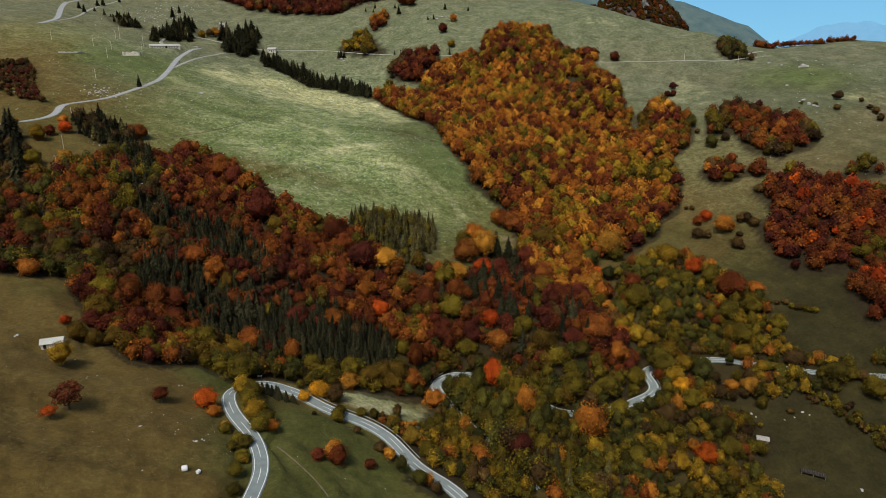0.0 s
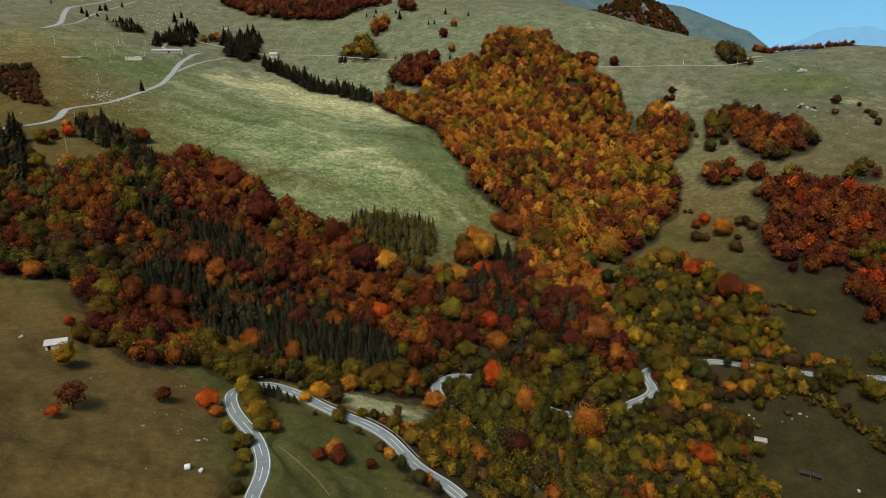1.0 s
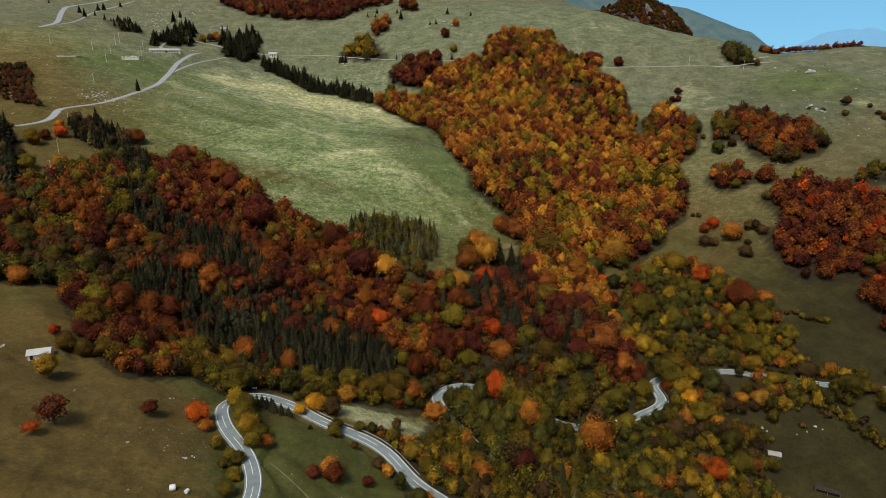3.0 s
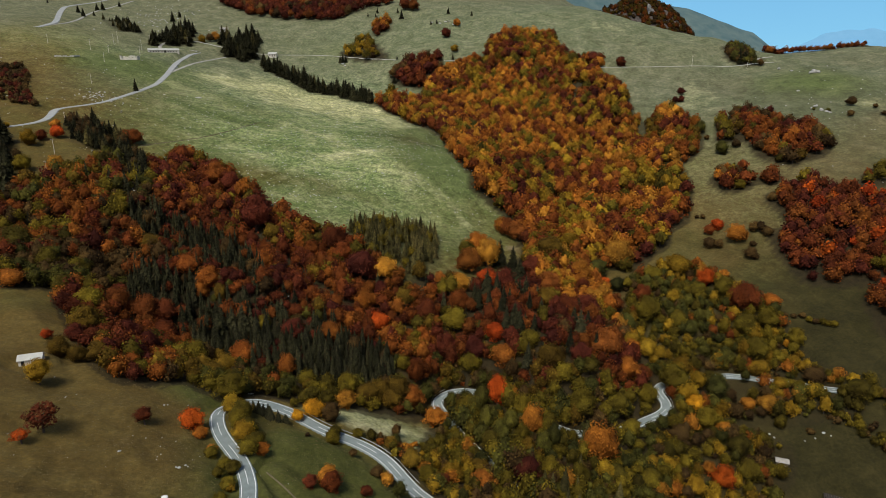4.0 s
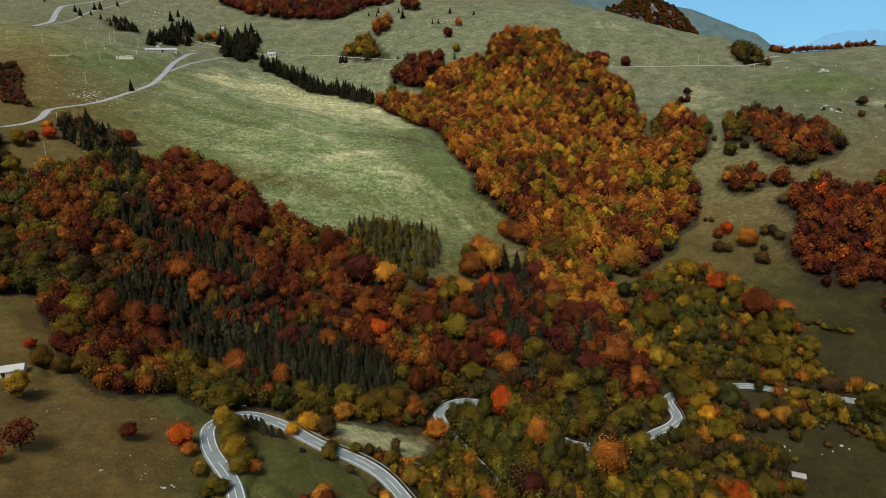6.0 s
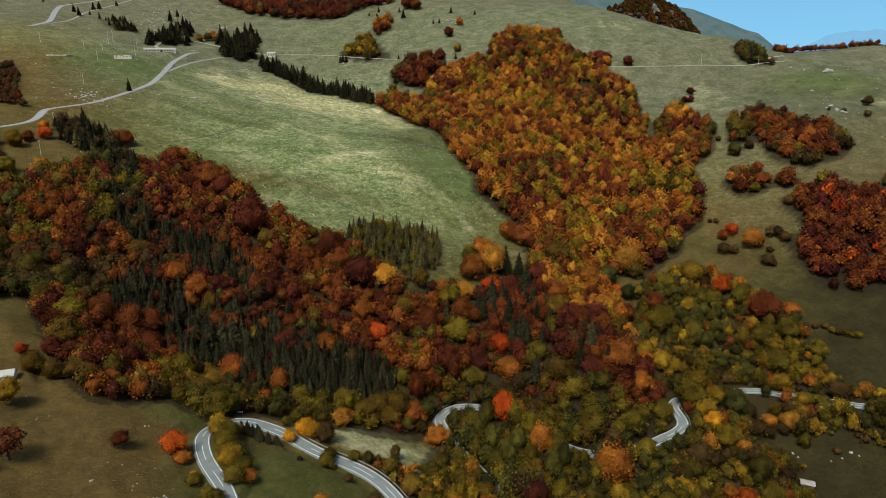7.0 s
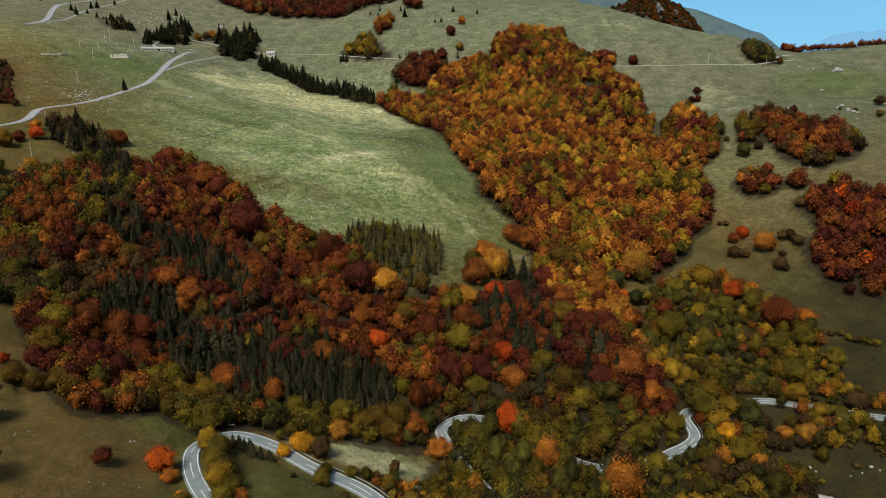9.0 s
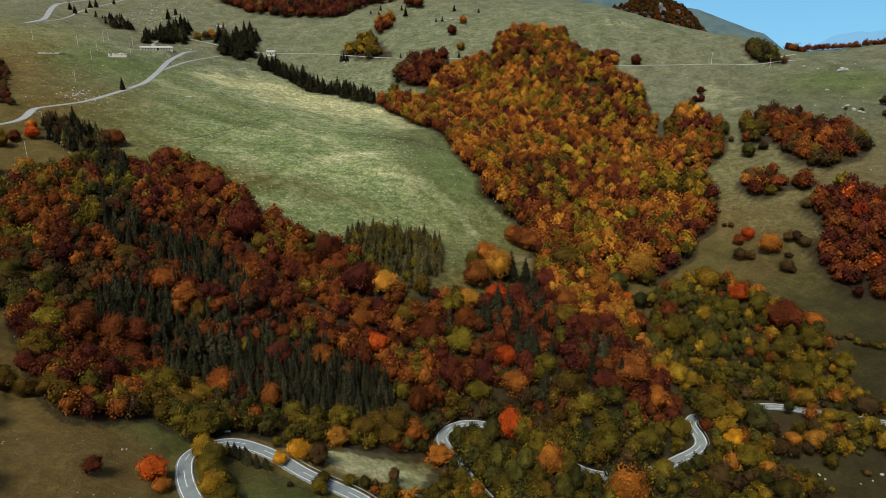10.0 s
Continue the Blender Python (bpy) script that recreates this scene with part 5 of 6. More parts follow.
def plant_all():
    rng = np.random.RandomState(9)
    xs, ys = np.array([p[2] for p in PLANTED]), np.array([p[3] for p in PLANTED])
    zs = ground_height(xs, ys)
    order = sorted(range(len(PLANTED)), key=lambda i: (PLANTED[i][6] != "single", ys[i] + 0.12 * abs(xs[i])))
    left = {"broadleaf": NEAR_TREES, "spruce": NEAR_SPRUCE_COUNT}
    stuff, trunks = {}, []
    for i in order:
        grown, colour, x, y, size, tall, wood = PLANTED[i]
        turn, variant = rng.uniform(0, 360), rng.randint(0, 12)
        thin = wood == "single" and x < -88 and y < 178 and colour in ("brown", "maroon", "red")
        if grown == "spruce":
            m = pose(x, y, zs[i], 0, 0, turn) @ Matrix.Diagonal((size * tall, size * tall, size, 1))
        else:
            shrub = size < 2.6
            lift = size * (0.08 if shrub else 0.5 if wood == "single" and x < -88 and y < 190 else 0.02)
            tall = tall * 0.85 if wood == "single" else tall
            m = pose(x, y, zs[i] + lift, rng.uniform(-3, 3), rng.uniform(-3, 3), turn) @ Matrix.Diagonal((size, size * rng.uniform(0.88, 1.1), size * tall, 1))
        if left[grown] > 0 and (size > 2.1 or wood == "single" or grown == "spruce"):
            left[grown] -= 1
            tree_thing(grown, colour, 3 if thin else variant % 3, m)
            continue
        a = np.array(m)
        v, f, clump = (FAR_SPRUCES if grown == "spruce" else LOW_CROWNS if size < 2.1 else MID_CROWNS if y < 330 else FAR_CROWNS)[variant % (3 if grown == "spruce" else 5)]
        v = v @ a[:3, :3].T + a[:3, 3]
        stuff.setdefault(("spruce" if grown == "spruce" else "broadleaf", colour), []).append((v, f, rng.uniform(0, 1), clump))
        tv, tf = SPRUCE_TRUNK if grown == "spruce" else TRUNKS[variant % 3]
        if grown != "spruce":
            tv, tf = tv[:10], tf[:10]
        trunks.append((tv @ a[:3, :3].T + a[:3, 3], tf))
    for (grown, colour), parts in stuff.items():
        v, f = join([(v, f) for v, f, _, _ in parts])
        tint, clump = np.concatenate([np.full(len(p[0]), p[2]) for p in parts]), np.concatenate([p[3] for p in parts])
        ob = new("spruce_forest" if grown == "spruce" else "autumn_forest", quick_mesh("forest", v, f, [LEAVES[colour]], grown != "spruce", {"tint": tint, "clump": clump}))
        tagged(ob, "far mountain wood of " + {"spruce": "dark spruces", "pine": "grey-green pines"}.get(colour, colour + "-leaved broadleaf trees"), "forest", kind="stuff")
    v, f = join(trunks)
    tagged(new("forest_trunks", quick_mesh("forest_trunks", v, f, [BARK])), "grey-brown trunks of the far mountain woods", "forest", kind="stuff")


plant_all()


# ---- far mountains ----
CLIFF = plain("weathered_cliff", (0.27, 0.27, 0.26), 0.95, 0.15, 0.4)


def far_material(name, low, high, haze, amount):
    """A distant wooded slope, pale with the air in between, which is painted as a faint glow."""
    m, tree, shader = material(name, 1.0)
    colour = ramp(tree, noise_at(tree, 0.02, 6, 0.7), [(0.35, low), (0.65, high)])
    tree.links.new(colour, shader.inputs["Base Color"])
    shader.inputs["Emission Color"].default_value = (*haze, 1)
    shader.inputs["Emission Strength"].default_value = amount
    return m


def ridge(name, label, mat, y0, depth, crest, base, seed, rough):
    """A mountain range: crest is a row of plan x and height."""
    rng = np.random.RandomState(seed)
    xs = np.linspace(crest[0][0], crest[-1][0], 150)
    top = np.interp(xs, [c[0] for c in crest], [c[1] for c in crest])
    for k in range(1, 7):
        top += rough / k * np.sin(xs * k * 0.011 + rng.uniform(0, 6.28))
    rows = np.linspace(0, 1, 26)
    v = []
    for t in rows:
        spur = sum(np.sin(xs * 0.013 * k + rng.uniform(0, 0.6) + k) for k in (1, 2, 4)) * rough * 2.2
        z = base + (top - base) * t**0.8 + spur * math.sin(t * 3.14) * 0.5
        v.append(np.c_[xs, np.full(len(xs), y0 + depth * t) - spur * (1 - t) * 1.5, z])
    v.append(np.c_[xs, np.full(len(xs), y0 + depth * 1.6), np.full(len(xs), base)])
    v = np.array(v)
    nr, nc = v.shape[:2]
    i = (np.arange(nr - 1)[:, None] * nc + np.arange(nc - 1)).ravel()
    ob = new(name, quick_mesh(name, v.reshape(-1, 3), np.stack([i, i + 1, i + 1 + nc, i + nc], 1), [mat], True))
    return tagged(ob, label, "mountain", kind="structure")


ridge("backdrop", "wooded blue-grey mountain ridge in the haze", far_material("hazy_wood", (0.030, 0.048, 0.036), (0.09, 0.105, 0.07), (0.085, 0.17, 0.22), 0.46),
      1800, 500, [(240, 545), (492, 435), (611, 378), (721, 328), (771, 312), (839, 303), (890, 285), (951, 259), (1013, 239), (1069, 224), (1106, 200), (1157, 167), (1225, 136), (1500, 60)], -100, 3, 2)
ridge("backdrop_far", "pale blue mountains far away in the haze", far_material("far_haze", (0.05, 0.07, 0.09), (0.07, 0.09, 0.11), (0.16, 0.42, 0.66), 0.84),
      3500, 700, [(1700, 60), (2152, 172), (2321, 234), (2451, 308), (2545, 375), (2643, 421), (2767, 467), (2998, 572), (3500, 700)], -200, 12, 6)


def sky_backdrop():
    """Blue haze of the open sky beyond the mountains."""
    m, tree, shader = material("sky_haze", 1.0)
    place = tree.nodes.new("ShaderNodeNewGeometry")
    split = tree.nodes.new("ShaderNodeSeparateXYZ")
    tree.links.new(place.outputs["Position"], split.inputs[0])
    rise = sums(tree, "DIVIDE", split.outputs["Z"], 900.0)
    colour = ramp(tree, sums(tree, "ADD", rise, sums(tree, "MULTIPLY", noise_at(tree, 0.0012, 3), 0.15)),
                  [(0.15, (0.26, 0.58, 0.80)), (0.4, (0.22, 0.53, 0.79)), (0.9, (0.17, 0.44, 0.73))])
    tree.links.new(colour, shader.inputs["Emission Color"])
    shader.inputs["Base Color"].default_value = (0, 0, 0, 1)
    shader.inputs["Specular IOR Level"].default_value = 0
    shader.inputs["Emission Strength"].default_value = 1.0
    a = np.linspace(radians(-8), radians(50), 30)
    v = np.concatenate([np.c_[np.sin(a) * 4880, np.cos(a) * 4880 - 60, np.full(30, z)] for z in (-500, 1500)])
    i = np.arange(29)
    ob = new("backdrop_sky", quick_mesh("backdrop_sky", v, np.stack([i, i + 1, i + 31, i + 30], 1), [m], True))
    tagged(ob, "pale blue hazy sky over the valley", "sky", kind="structure")


sky_backdrop()


def crag():
    """A wooded knoll with a pale cliff behind the crest."""
    rng = np.random.RandomState(3)
    a, b = np.meshgrid(np.linspace(-1, 1, 50), np.linspace(-1, 1, 50), indexing="ij")
    r = np.sqrt(a * a + b * b)
    z = np.clip(1 - r, 0, 1) ** 0.5 * 100
    z += 6 * np.sin(a * 9 + 1) * np.cos(b * 7) + rng.normal(0, 1.5, a.shape)
    v = np.c_[(a * 115 + 378).ravel(), (b * 150 + 1330).ravel(), (z + 162).ravel()]
    i = (np.arange(49)[:, None] * 50 + np.arange(49)).ravel()
    m, tree, shader = material("knoll_wood", 1.0)
    n = noise_at(tree, 0.045, 6, 0.7)
    colour = ramp(tree, n, [(0.35, (0.075, 0.065, 0.058)), (0.5, (0.10, 0.083, 0.072)), (0.62, (0.13, 0.105, 0.09))])
    tree.links.new(colour, shader.inputs["Base Color"])
    relief(tree, shader, n, 1.0, 8.0)
    ob = new("knoll", quick_mesh("knoll", v, np.stack([i, i + 1, i + 51, i + 50], 1), [m], True))
    tagged(ob, "wooded brown knoll behind the pasture crest", "hill", kind="structure")
    crowns = {}
    for k in range(900):
        i, j = rng.randint(4, 46), rng.randint(2, 26)
        p = ob.data.vertices[i * 50 + j].co
        size = rng.uniform(3.4, 5.6)
        v, f, _ = LOW_CROWNS[k % 5]
        crowns.setdefault(("ochre", "brown", "copper", "olive")[rng.randint(0, 4)], []).append((v * size + (p.x + rng.uniform(-3, 3), p.y, p.z - 1), f))
    for colour, trees in crowns.items():
        tagged(new("knoll_trees", quick_mesh("knoll_trees", *join(trees), [LEAVES[colour]])), "far " + colour + " trees on the wooded knoll", "forest", kind="stuff")
    rocks = []
    for k in range(9):
        v, f = core_ball(2)
        v = v * (rng.uniform(2, 4), 3, rng.uniform(5, 10)) + rng.normal(0, 0.7, v.shape)
        rocks.append((v + (376 + k * 2.4, 1232, 234 - k * 3.2), f))
    tagged(new("cliff", quick_mesh("cliff", *join(rocks), [CLIFF])), "pale limestone cliff on the wooded knoll", "cliff", kind="structure")


crag()


# ---- small things ----
def box(bm, x0, x1, y0, y1, z0, z1):
    m = Matrix.Translation(((x0 + x1) / 2, (y0 + y1) / 2, (z0 + z1) / 2)) @ Matrix.Diagonal((x1 - x0, y1 - y0, z1 - z0, 1))
    bmesh.ops.create_cube(bm, size=1, matrix=m)
    return bm


def boxes(*rows):
    bm = bmesh.new()
    for row in rows:
        box(bm, *row)
    return bm


def prism(profile, x0, x1):
    """A shape with one outline in y and z, drawn out along x."""
    bm = bmesh.new()
    a = [bm.verts.new((x0, y, z)) for y, z in profile]
    b = [bm.verts.new((x1, y, z)) for y, z in profile]
    bm.faces.new(a[::-1]), bm.faces.new(b)
    for i in range(len(a)):
        j = (i + 1) % len(a)
        bm.faces.new((a[i], a[j], b[j], b[i]))
    return bm


def part(name, bm, mat, parent, label=""):
    me = bpy.data.meshes.new(name)
    bmesh.ops.recalc_face_normals(bm, faces=bm.faces)
    bm.to_mesh(me)
    bm.free()
    me.materials.append(mat)
    ob = new(name, me)
    ob.parent = parent
    return tagged(ob, label)


def level_at(x, y):
    return float(ground_height([x], [y])[0])


def footing(x, y, turn, long, deep):
    """Mean height of a footprint's corners, a little raised."""
    c, s = math.cos(radians(turn)), math.sin(radians(turn))
    return sum(level_at(x + a * c - b * s, y + a * s + b * c) for a in (-long / 2, long / 2) for b in (-deep / 2, deep / 2)) / 4 + 0.2


def gable_house(name, label, x, y, turn, long, deep, high, rise, wall, roof, openings, sink=6.0, eave=0.4):
    """Four walls with a two-sided roof; openings are (along, wide, low, tall) on the front."""
    house = new(name)
    part("walls", prism([(-deep / 2, -sink), (deep / 2, -sink), (deep / 2, high), (0, high + rise), (-deep / 2, high)], -long / 2, long / 2), wall, house)
    e, t = eave, 0.18
    slope = rise / (deep / 2)
    for s in (-1, 1):
        y1, z1 = s * (deep / 2 + e), high - e * slope + 0.06
        part("roof_side", prism([(0, high + rise + 0.06), (y1, z1), (y1, z1 + t), (0, high + rise + t + 0.06)], -long / 2 - e, long / 2 + e), roof, house)
    for along, wide, low, tall in openings:
        name2 = "door" if low <= 0.1 else "window"
        opening = part(name2, boxes((along - wide / 2, along + wide / 2, -deep / 2 - 0.06, -deep / 2 + 0.1, low, low + tall)), DARK, house)
        part("frame", boxes((along - wide / 2 - 0.12, along + wide / 2 + 0.12, -deep / 2 - 0.1, -deep / 2 - 0.003, low + tall, low + tall + 0.15)), WOOD, opening)
    house.matrix_basis = pose(x, y, footing(x, y, turn, long, deep) - 0.1, 0, 0, turn)
    return tagged(house, label, "building")


gable_house("hut", "small field hut with a pale sheet roof and whitewashed wall", -142.6, 196, 20, 7.0, 4.4, 2.0, 1.1, WALL, TIN, [(-2.2, 1.0, 0.0, 1.7), (1.8, 0.8, 0.8, 0.7)])
gable_house("barn", "long low stone cattle barn with a pale roof", -286, 677, 30, 29, 7, 2.6, 1.4, WALL, TIN, [(k, 1.0, 0.9, 0.8) for k in (-12.5, -10, -7.5, -5, -2, 4, 6.5, 9, 11.5)] + [(1, 2.0, 0.0, 2.1)])
gable_house("cottage", "small white mountain cottage beside the lane", -190, 738, 0, 9, 6, 3.0, 1.6, WALL, TIN, [(-2.5, 0.9, 0.9, 1.1), (2.5, 0.9, 0.9, 1.1), (0, 1.0, 0.0, 2.0)])
gable_house("farmhouse", "pale farmhouse among the spruces", -262, 800, 15, 9, 6.5, 3.2, 1.8, STONE, ROOF, [(-3, 1, 1, 1.2), (0, 1, 1, 1.2), (3, 1, 1, 1.2)])
gable_house("shed", "small grey field shed with a low roof", 143, 226, -20, 4.5, 3.0, 1.6, 0.7, WOOD, ROOF, [(0, 1.2, 0.0, 1.4)])


def ruined_barn(x, y, turn):
    """A roofless stone barn: broken walls with empty window holes."""
    ruin = new("ruined_barn")
    rng = random.Random(4)
    long, deep = 15.0, 7.0
    front, z = [], 0
    for k in range(10):
        x0, x1 = -long / 2 + k * 1.5, -long / 2 + (k + 1) * 1.5
        top = 3.4 + rng.uniform(-0.7, 0.5)
        if k % 2 == 1:
            front += [(x0, x1, -deep / 2, -deep / 2 + 0.5, -6, 1.0), (x0, x1, -deep / 2, -deep / 2 + 0.5, 2.6, top)]
        else:
            front.append((x0, x1, -deep / 2, -deep / 2 + 0.5, -6, top))
    part("front_wall", boxes(*front), WALL, ruin)
    part("back_wall", boxes(*[(-long / 2 + k * 2.5, -long / 2 + (k + 1) * 2.5, deep / 2 - 0.5, deep / 2, -6, 3.0 + rng.uniform(-1.2, 0.6)) for k in range(6)]), WALL, ruin)
    for s in (-1, 1):
        part("end_wall", boxes(*[(s * long / 2 - 0.25, s * long / 2 + 0.25, -deep / 2 + 0.503 + k * 1.2, -deep / 2 + 0.503 + (k + 1) * 1.2 - 0.003, -6, 3.2 + rng.uniform(-1.2, 0.8)) for k in range(5)]), WALL, ruin)
    ruin.matrix_basis = pose(x, y, footing(x, y, turn, long, deep) - 0.2, 0, 0, turn)
    tagged(ruin, "roofless pale stone barn with broken walls", "ruin")


ruined_barn(-287, 604, 4)


def stone_pen(x, y, turn):
    pen = new("stone_pen")
    rng = random.Random(6)
    for x0, x1, y0, y1 in ((-8, 8, -6, -5.2), (-8, 8, 5.2, 6), (-8, -7.2, -5.19, 5.19), (7.2, 8, -5.19, 5.19), (-2, -1.4, -5.19, 5.19)):
        bm = bmesh.new()
        n = 6
        for k in range(n):
            if x1 - x0 > y1 - y0:
                box(bm, x0 + (x1 - x0) * k / n, x0 + (x1 - x0) * (k + 1) / n, y0, y1, -1.5, rng.uniform(0.2, 1.4))
            else:
                box(bm, x0, x1, y0 + (y1 - y0) * k / n, y0 + (y1 - y0) * (k + 1) / n, -1.5, rng.uniform(0.2, 1.4))
        part("wall", bm, STONE, pen)
    pen.matrix_basis = pose(x, y, level_at(x, y), 0, 0, turn)
    tagged(pen, "low ruined stone walls of an old sheepfold", "ruin")


stone_pen(-325, 570, 6)


DARK_WOOD = plain("tarred_wood", (0.05, 0.042, 0.035), 0.9, 3.0)


def slatted_shelter(x, y, turn):
    """A long low shelter with a dark slatted roof on posts."""
    s = new("field_shelter")
    for k in range(10):
        part("slat", boxes((-4.6 + k * 0.93, -3.8 + k * 0.93, -1.5, 1.5, 1.5, 1.58)), DARK_WOOD, s)
    for px in (-4.4, 0, 4.4):
        for py in (-1.3, 1.3):
            part("post", boxes((px - 0.08, px + 0.08, py - 0.08, py + 0.08, -0.8, 1.42)), WOOD, s)
    for py in (-1.3, 1.3):
        part("beam", boxes((-4.7, 4.7, py - 0.06, py + 0.06, 1.421, 1.497)), WOOD, s)
    part("back_boards", boxes((-4.5, 4.5, 1.21, 1.219, 0.1, 1.4)), WOOD, s)
    s.matrix_basis = pose(x, y, level_at(x, y), 0, 0, turn)
    tagged(s, "dark slatted timber field shelter on posts", "shelter")


slatted_shelter(157, 209, -28)


def bale(x, y, r, turn):
    bm = bmesh.new()
    bmesh.ops.create_cone(bm, cap_ends=True, segments=20, radius1=r, radius2=r, depth=r * 1.8, matrix=Matrix.Rotation(radians(90), 4, "Y"))
    bmesh.ops.bevel(bm, geom=[e for e in bm.edges if abs(abs(e.verts[0].co.x) - r * 0.9) < 1e-4 and abs(e.verts[0].co.x - e.verts[1].co.x) < 1e-4], offset=r * 0.18, segments=2, affect="EDGES")
    me = bpy.data.meshes.new("hay_bale")
    bm.to_mesh(me)
    bm.free()
    me.materials.append(WHITE)
    ob = new("hay_bale", me)
    ob.matrix_basis = pose(x, y, level_at(x, y) + r * 0.92, 0, 0, turn)
    tagged(ob, "round white-wrapped hay bale lying in the pasture", "bale", "hay bales")


bale(-73.5, 138, 0.9, 20)
bale(-69.5, 137.5, 0.6, 70)


def pole(x, y, high, arm=True):
    """A timber pole of a power line."""
    p = new("utility_pole")
    for name, (v, f) in (("shaft", limb((0, 0, -0.8), (0, 0, high), 0.16, 0.11, 8)),):
        new(name, quick_mesh(name, v, f, [WALL], True)).parent = p
    if arm:
        part("crossarm", boxes((-0.9, 0.9, -0.36, -0.2, high - 0.6, high - 0.45)), WOOD, p)
        for k in (-0.8, 0.8):
            part("insulator", boxes((k - 0.06, k + 0.06, -0.34, -0.22, high - 0.448, high - 0.2)), WHITE, p)
    p.matrix_basis = pose(x, y, level_at(x, y))
    tagged(p, "pale timber power line pole standing in the pasture", "pole", "power line poles")


POLES = [(-355, 596, 8), (-325, 610, 9.3), (-306, 605, 7.6), (-321, 647, 10.4), (-323, 660, 11.5), (-290, 632, 9), (-299, 657, 11), (-312, 708, 10), (-297, 577, 9), (-279, 517, 8.5), (-283, 736, 8), (-232, 376, 9.5), (-228, 359, 5), (252, 663, 11), (303, 652, 8.5), (-256, 433, 8)]
for x, y, high in POLES:
    pole(x, y, high)


def guard_rail(road, start, end, side):
    """Steel rail on posts along the edge of a road, from one part of its line to another."""
    half, _, line = ROAD_LINES[road]
    line = line[int(start * len(line)):int(end * len(line))]
    rail = new("guard_rail")
    d = np.gradient(line[:, :2], axis=0)
    n = np.c_[-d[:, 1], d[:, 0]] / np.hypot(d[:, 0], d[:, 1])[:, None]
    edge = np.c_[line[:, :2] + n * side * (half + 0.45), line[:, 2]]
    p = edge + (0, 0, 0.62)
    k = len(p)
    v = np.concatenate([p + (0, 0, h) for h in (0.0, 0.32)] + [p + (0, 0, h) + np.c_[n * 0.06, np.zeros(k)] for h in (0.32, 0.0)])
    i = np.arange(k - 1)
    f = np.concatenate([np.stack([i + a * k, i + 1 + a * k, i + 1 + b * k, i + b * k], 1) for a, b in ((0, 1), (1, 2), (2, 3), (3, 0))])
    new("beam", quick_mesh("beam", v, f, [STEEL])).parent = rail
    bm = boxes((-0.06, 0.06, -0.05, 0.05, -1.6, 0.3))
    me = bpy.data.meshes.new("post")
    bm.to_mesh(me)
    bm.free()
    me.materials.append(STEEL)
    for q, m in zip(p[1:-1:2], n[1:-1:2]):
        post = new("post", me)
        post.parent = rail
        post.location = q + (m[0] * side * 0.16, m[1] * side * 0.16, 0)
    tagged(rail, "galvanised steel guard rail along the road bend", "guard rail", "guard rails")


guard_rail("lower", 0.60, 0.88, 1)
guard_rail("middle", 0.74, 0.86, -1)
guard_rail("middle", 0.38, 0.50, 1)


# ---- limestone ----
def boulder_mesh(seed):
    v, f = core_ball(2)
    rng = np.random.RandomState(seed)
    d = rng.normal(size=(7, 3))
    d /= np.linalg.norm(d, axis=1)[:, None]
    for k in range(7):
        h = v @ d[k]
        v = v - np.outer(np.clip(h - rng.uniform(0.45, 0.8), 0, None), d[k]) * 0.9
    v = v * (1, 0.8, 0.6) + rng.normal(0, 0.02, v.shape)
    return v, f


BOULDERS = [boulder_mesh(s) for s in (1, 2, 3, 4)]
BOULDER_DATA = [quick_mesh("boulder", v, f, [STONE]) for v, f in BOULDERS]


def boulder(x, y, size, k):
    ob = new("boulder", BOULDER_DATA[k % 4])
    ob.matrix_basis = pose(x, y, level_at(x, y) + size * 0.15, 0, 0, 47 * k) @ Matrix.Diagonal((size, size, size, 1))
    tagged(ob, "pale limestone boulder lying in the grass", "boulder", "boulders in the pasture")


ROCKS = [
    (304, 527, 2.2), (308, 531, 2.5), (308, 523, 2.8), (310, 518, 2.2), (310, 513, 1.6), (270, 536, 2.2), (271, 527, 2.4), (274, 522, 1.8),
    (281, 514, 1.6), (285, 508, 2.0), (351, 618, 4.0), (353, 617, 3.2), (347, 617, 2.6), (338, 634, 2.0), (330, 642, 2.0), (311, 566, 1.6),
    (289, 472, 1.2), (144, 240, 0.8), (145, 238, 0.6), (165, 236, 0.9), (167, 234, 0.5), (156, 234, 0.5), (161, 235, 0.5), (-76, 154, 0.6),
]
ROCKS += [
    (-75, 156, 0.5), (-74, 155, 0.4), (-77, 154, 0.4), (-94, 156, 0.5), (-94, 156, 0.35), (-96, 189, 0.5), (-95, 190, 0.4), (-103, 216, 0.5),
    (-103, 218, 0.4), (-156, 198, 0.9), (-156, 196, 0.6), (-196, 253, 0.9), (-196, 251, 0.7), (172, 201, 0.8), (172, 200, 0.6), (-13, 808, 1.6),
    (-3, 800, 2.2), (4, 805, 2.4), (13, 799, 1.6), (8, 808, 1.6), (314, 472, 0.8), (-110, 722, 2.2), (-107, 718, 1.5),
]
for k, (x, y, size) in enumerate(ROCKS):
    boulder(x + 0.4 * math.sin(k * 7.0), y + 0.4 * math.cos(k * 5.0), size, k)


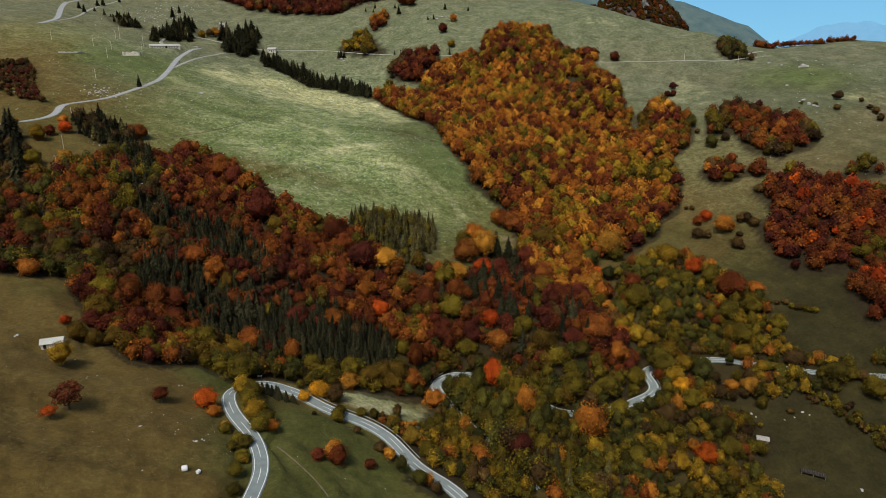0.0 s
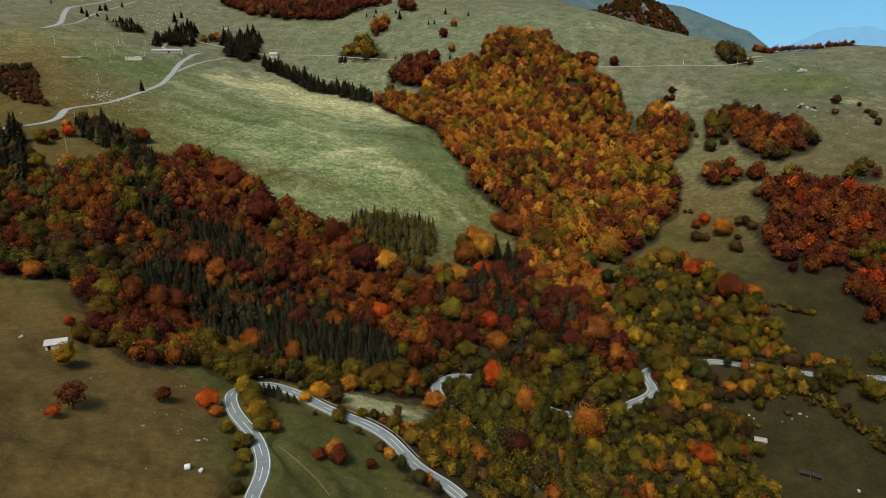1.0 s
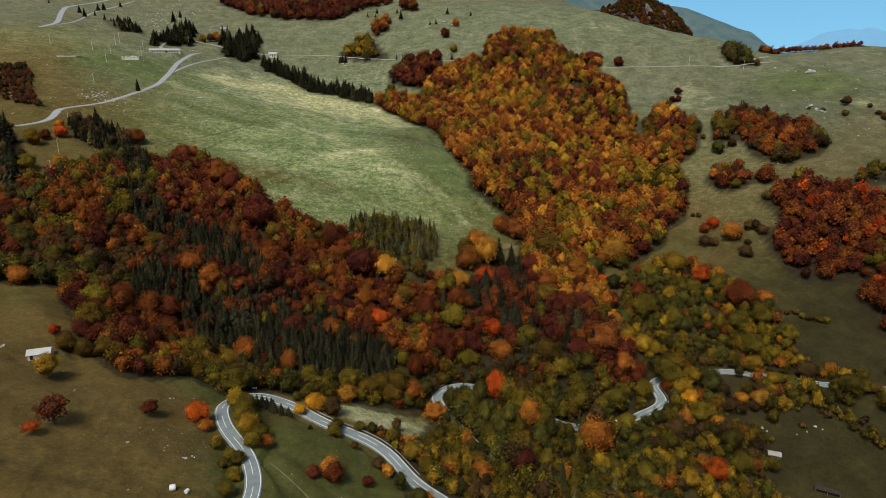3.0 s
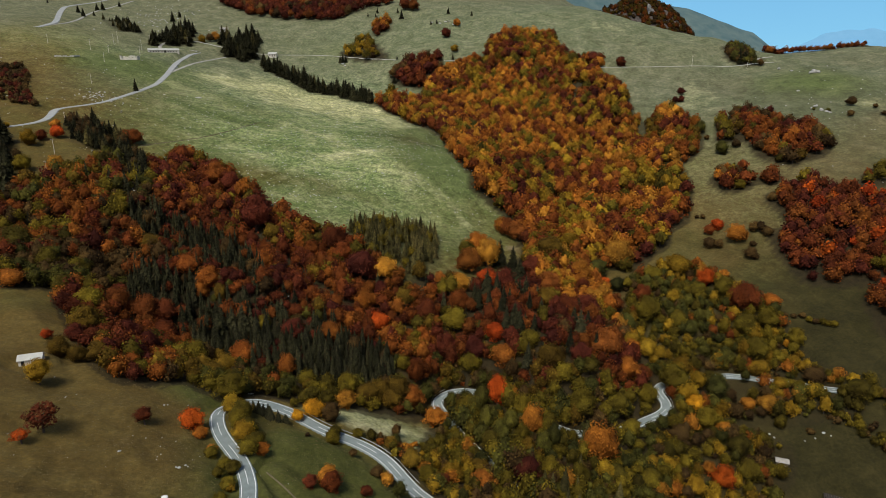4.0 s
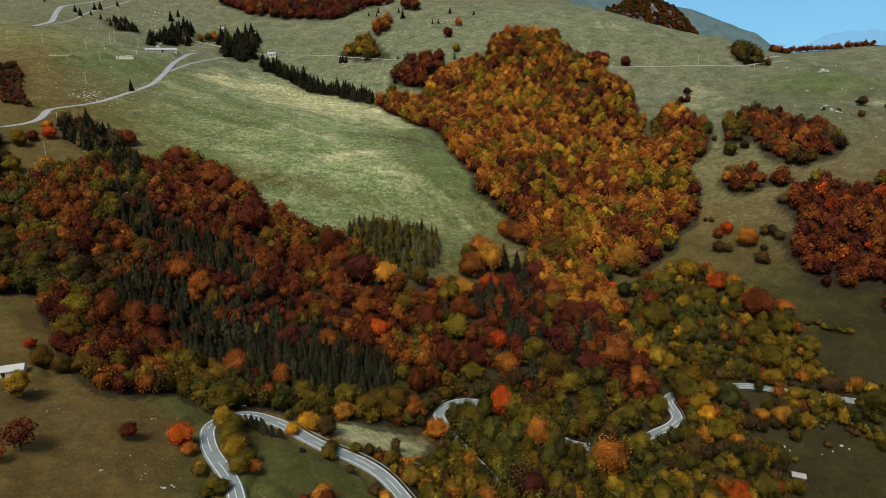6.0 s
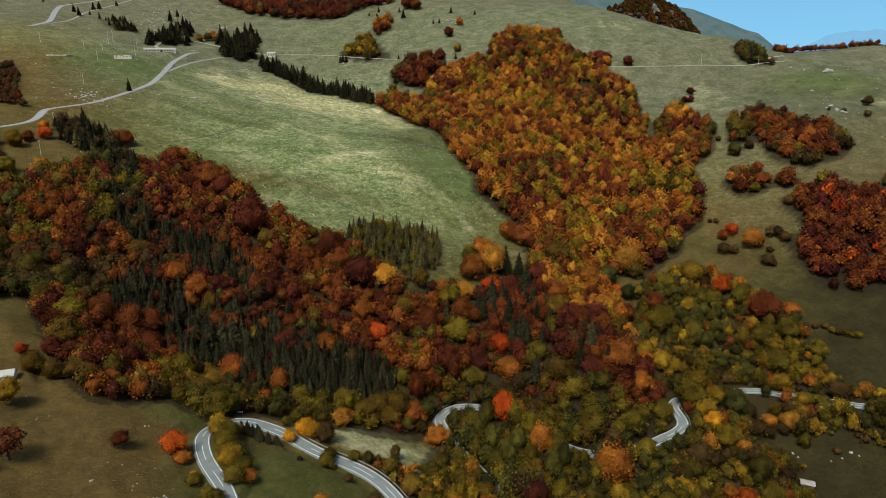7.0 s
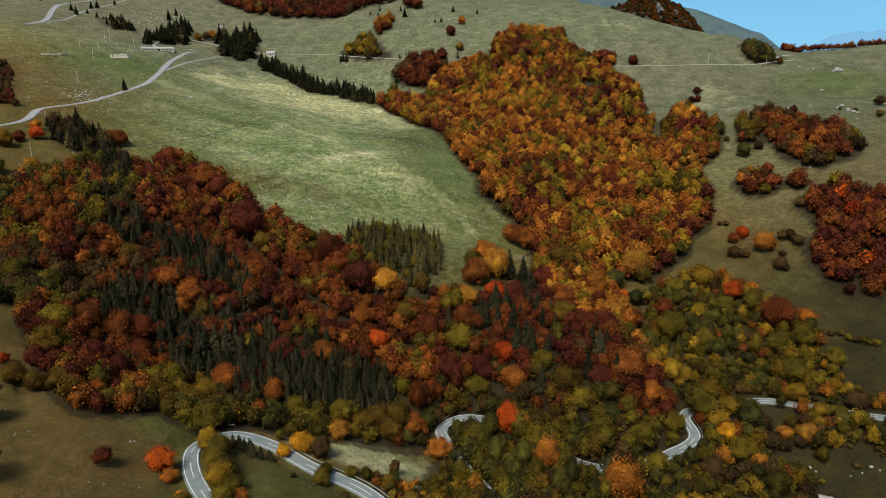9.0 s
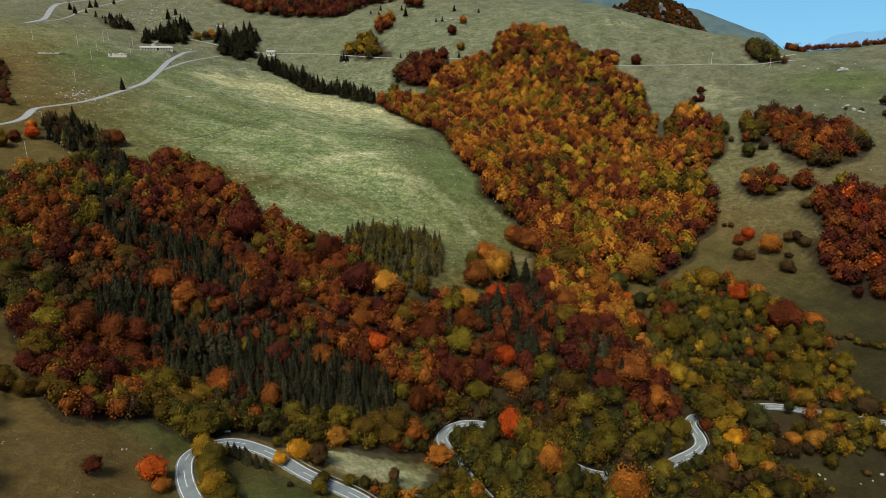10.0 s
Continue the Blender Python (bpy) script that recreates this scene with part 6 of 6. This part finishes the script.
def scatter_stones(name, label, centre, spread, count, size, seed):
    rng = np.random.RandomState(seed)
    x = rng.normal(centre[0], spread[0], count)
    y = rng.normal(centre[1], spread[1], count)
    z = ground_height(x, y)
    parts = []
    small = [core_ball(1)]
    for k in range(count):
        v, f = small[0]
        s = size * rng.uniform(0.4, 1.5)
        a = rng.uniform(0, 6.28)
        c, q = math.cos(a), math.sin(a)
        w = v * (s, s * rng.uniform(0.5, 1), s * rng.uniform(0.35, 0.7)) * rng.uniform(0.8, 1.2, (len(v), 1))
        w = np.c_[w[:, 0] * c - w[:, 1] * q, w[:, 0] * q + w[:, 1] * c, w[:, 2]] + (x[k], y[k], z[k] + s * 0.1)
        parts.append((w, f))
    tagged(new(name, quick_mesh(name, *join(parts), [STONE])), label, "stones", kind="stuff")


scatter_stones("meadow_stones", "small pale stones scattered over the green meadow", (-80, 465), (75, 65), 2200, 0.42, 1)
scatter_stones("upper_stones", "small pale stones scattered over the upper pasture", (-250, 560), (110, 80), 260, 0.5, 2)
scatter_stones("east_stones", "small pale stones scattered over the grazed slope", (330, 520), (70, 60), 120, 0.55, 3)
scatter_stones("field_stones", "small pale stones scattered over the dry field", (-85, 165), (32, 18), 60, 0.22, 4)
scatter_stones("boulder_field", "heap of pale limestone rubble beside the road", (-262, 492), (10, 6), 70, 0.8, 5)
scatter_stones("rocky_slope", "grey limestone rubble on the upper slope", (-350, 826), (30, 40), 160, 0.9, 6)


# ---- small things by the roads ----
def bend_sign(x, y, turn):
    """A white board on two posts at the outside of the hairpin."""
    sign = new("road_sign")
    part("board", boxes((-0.9, 0.9, -0.03, 0.03, 0.8, 1.35)), WHITE, sign, "white reflective bend board")
    for k in (-0.75, 0.75):
        part("post", boxes((k - 0.04, k + 0.04, 0.031, 0.1, -0.5, 1.3)), STEEL, sign)
    for k in range(3):
        part("stripe", boxes((-0.7 + k * 0.55, -0.45 + k * 0.55, -0.036, -0.031, 0.83, 1.32)), DARK, sign)
    sign.matrix_basis = pose(x, y, level_at(x, y), 0, 0, turn)
    tagged(sign, "white striped bend board on steel posts beside the hairpin", "road sign")


bend_sign(-74, 214.5, 5)


def pond(x, y, r):
    """A small drinking pond with a trodden pale rim."""
    p = new("pond")
    n = 28
    a = np.arange(n) * 6.283 / n
    wobble = 1 + 0.12 * np.sin(a * 3 + 1)
    rings = [np.c_[np.cos(a) * wobble * r * k, np.sin(a) * wobble * r * k * 0.75, np.full(n, h)] for k, h in ((1.3, -0.6), (1.22, 0.25), (1.0, 0.3), (0.9, -0.1))]
    i = np.arange(n)
    j = (i + 1) % n
    f = np.concatenate([np.stack([i + k * n, j + k * n, j + (k + 1) * n, i + (k + 1) * n], 1) for k in range(3)])
    new("rim", quick_mesh("rim", np.concatenate(rings), f, [STONE], True)).parent = p
    m, tree, shader = material("dark_water", 0.15)
    shader.inputs["Base Color"].default_value = (0.015, 0.02, 0.016, 1)
    v = np.concatenate([rings[2] * (0.97, 0.97, 0) + (0, 0, 0.08), [[0, 0, 0.08]]])
    new("water", quick_mesh("water", v, np.stack([i, j, np.full(n, n)], 1), [m])).parent = p
    p.matrix_basis = pose(x, y, level_at(x, y) + 0.15)
    tagged(p, "small dark drinking pond with a pale rim in the meadow", "pond")


pond(-203, 535, 2.2)


# ---- tussocks of grass ----
def tussock_material(name, low, high):
    m, tree, shader = material(name, 0.95)
    geo = tree.nodes.new("ShaderNodeNewGeometry")
    tree.links.new(ramp(tree, geo.outputs["Random Per Island"], [(0.0, low), (1.0, high)]), shader.inputs["Base Color"])
    return m


def tussocks(name, label, mat, centre, spread, count, size, seed):
    """Tufts of three bent blades, off the roads and out of the woods."""
    rng = np.random.RandomState(seed)
    x, y = rng.normal(centre[0], spread[0], count), rng.normal(centre[1], spread[1], count)
    gap, _ = road_near(x, y)
    ok = gap > 0.8
    for kind, spacing, wide, skip, outline, mix in WOODS.values():
        ok &= ~inside(x, y, outline)
    x, y = x[ok], y[ok]
    z, n = ground_height(x, y), len(x)
    s = size * rng.uniform(0.5, 1.5, n)
    a = rng.uniform(0, 6.28, n)
    corners = []
    for k in range(3):
        b = a + k * 2.1
        c, q = np.cos(b), np.sin(b)
        corners += [np.c_[x - q * s * 0.5, y + c * s * 0.5, z - 0.1], np.c_[x + q * s * 0.5, y - c * s * 0.5, z - 0.1],
                    np.c_[x + c * s * 0.7, y + q * s * 0.7, z + s * 0.28]]
    v = np.stack(corners, 1).reshape(-1, 3)
    f = np.arange(len(v)).reshape(-1, 3)
    tagged(new(name, quick_mesh(name, v, f, [mat])), label, "grass", kind="stuff")


tussocks("dry_tussocks", "dry brown grass tufts on the grazed field", tussock_material("dry_tuft", (0.08, 0.055, 0.018), (0.22, 0.17, 0.08)), (-105, 170), (38, 26), 9000, 0.34, 1)
tussocks("green_tussocks", "green grass tufts between the road bends", tussock_material("green_tuft", (0.06, 0.064, 0.014), (0.14, 0.13, 0.04)), (-38, 172), (22, 22), 3500, 0.32, 2)
tussocks("meadow_tussocks", "pale grass tufts over the green meadow", tussock_material("pale_tuft", (0.20, 0.24, 0.08), (0.55, 0.50, 0.28)), (-90, 470), (85, 75), 9000, 0.5, 3)
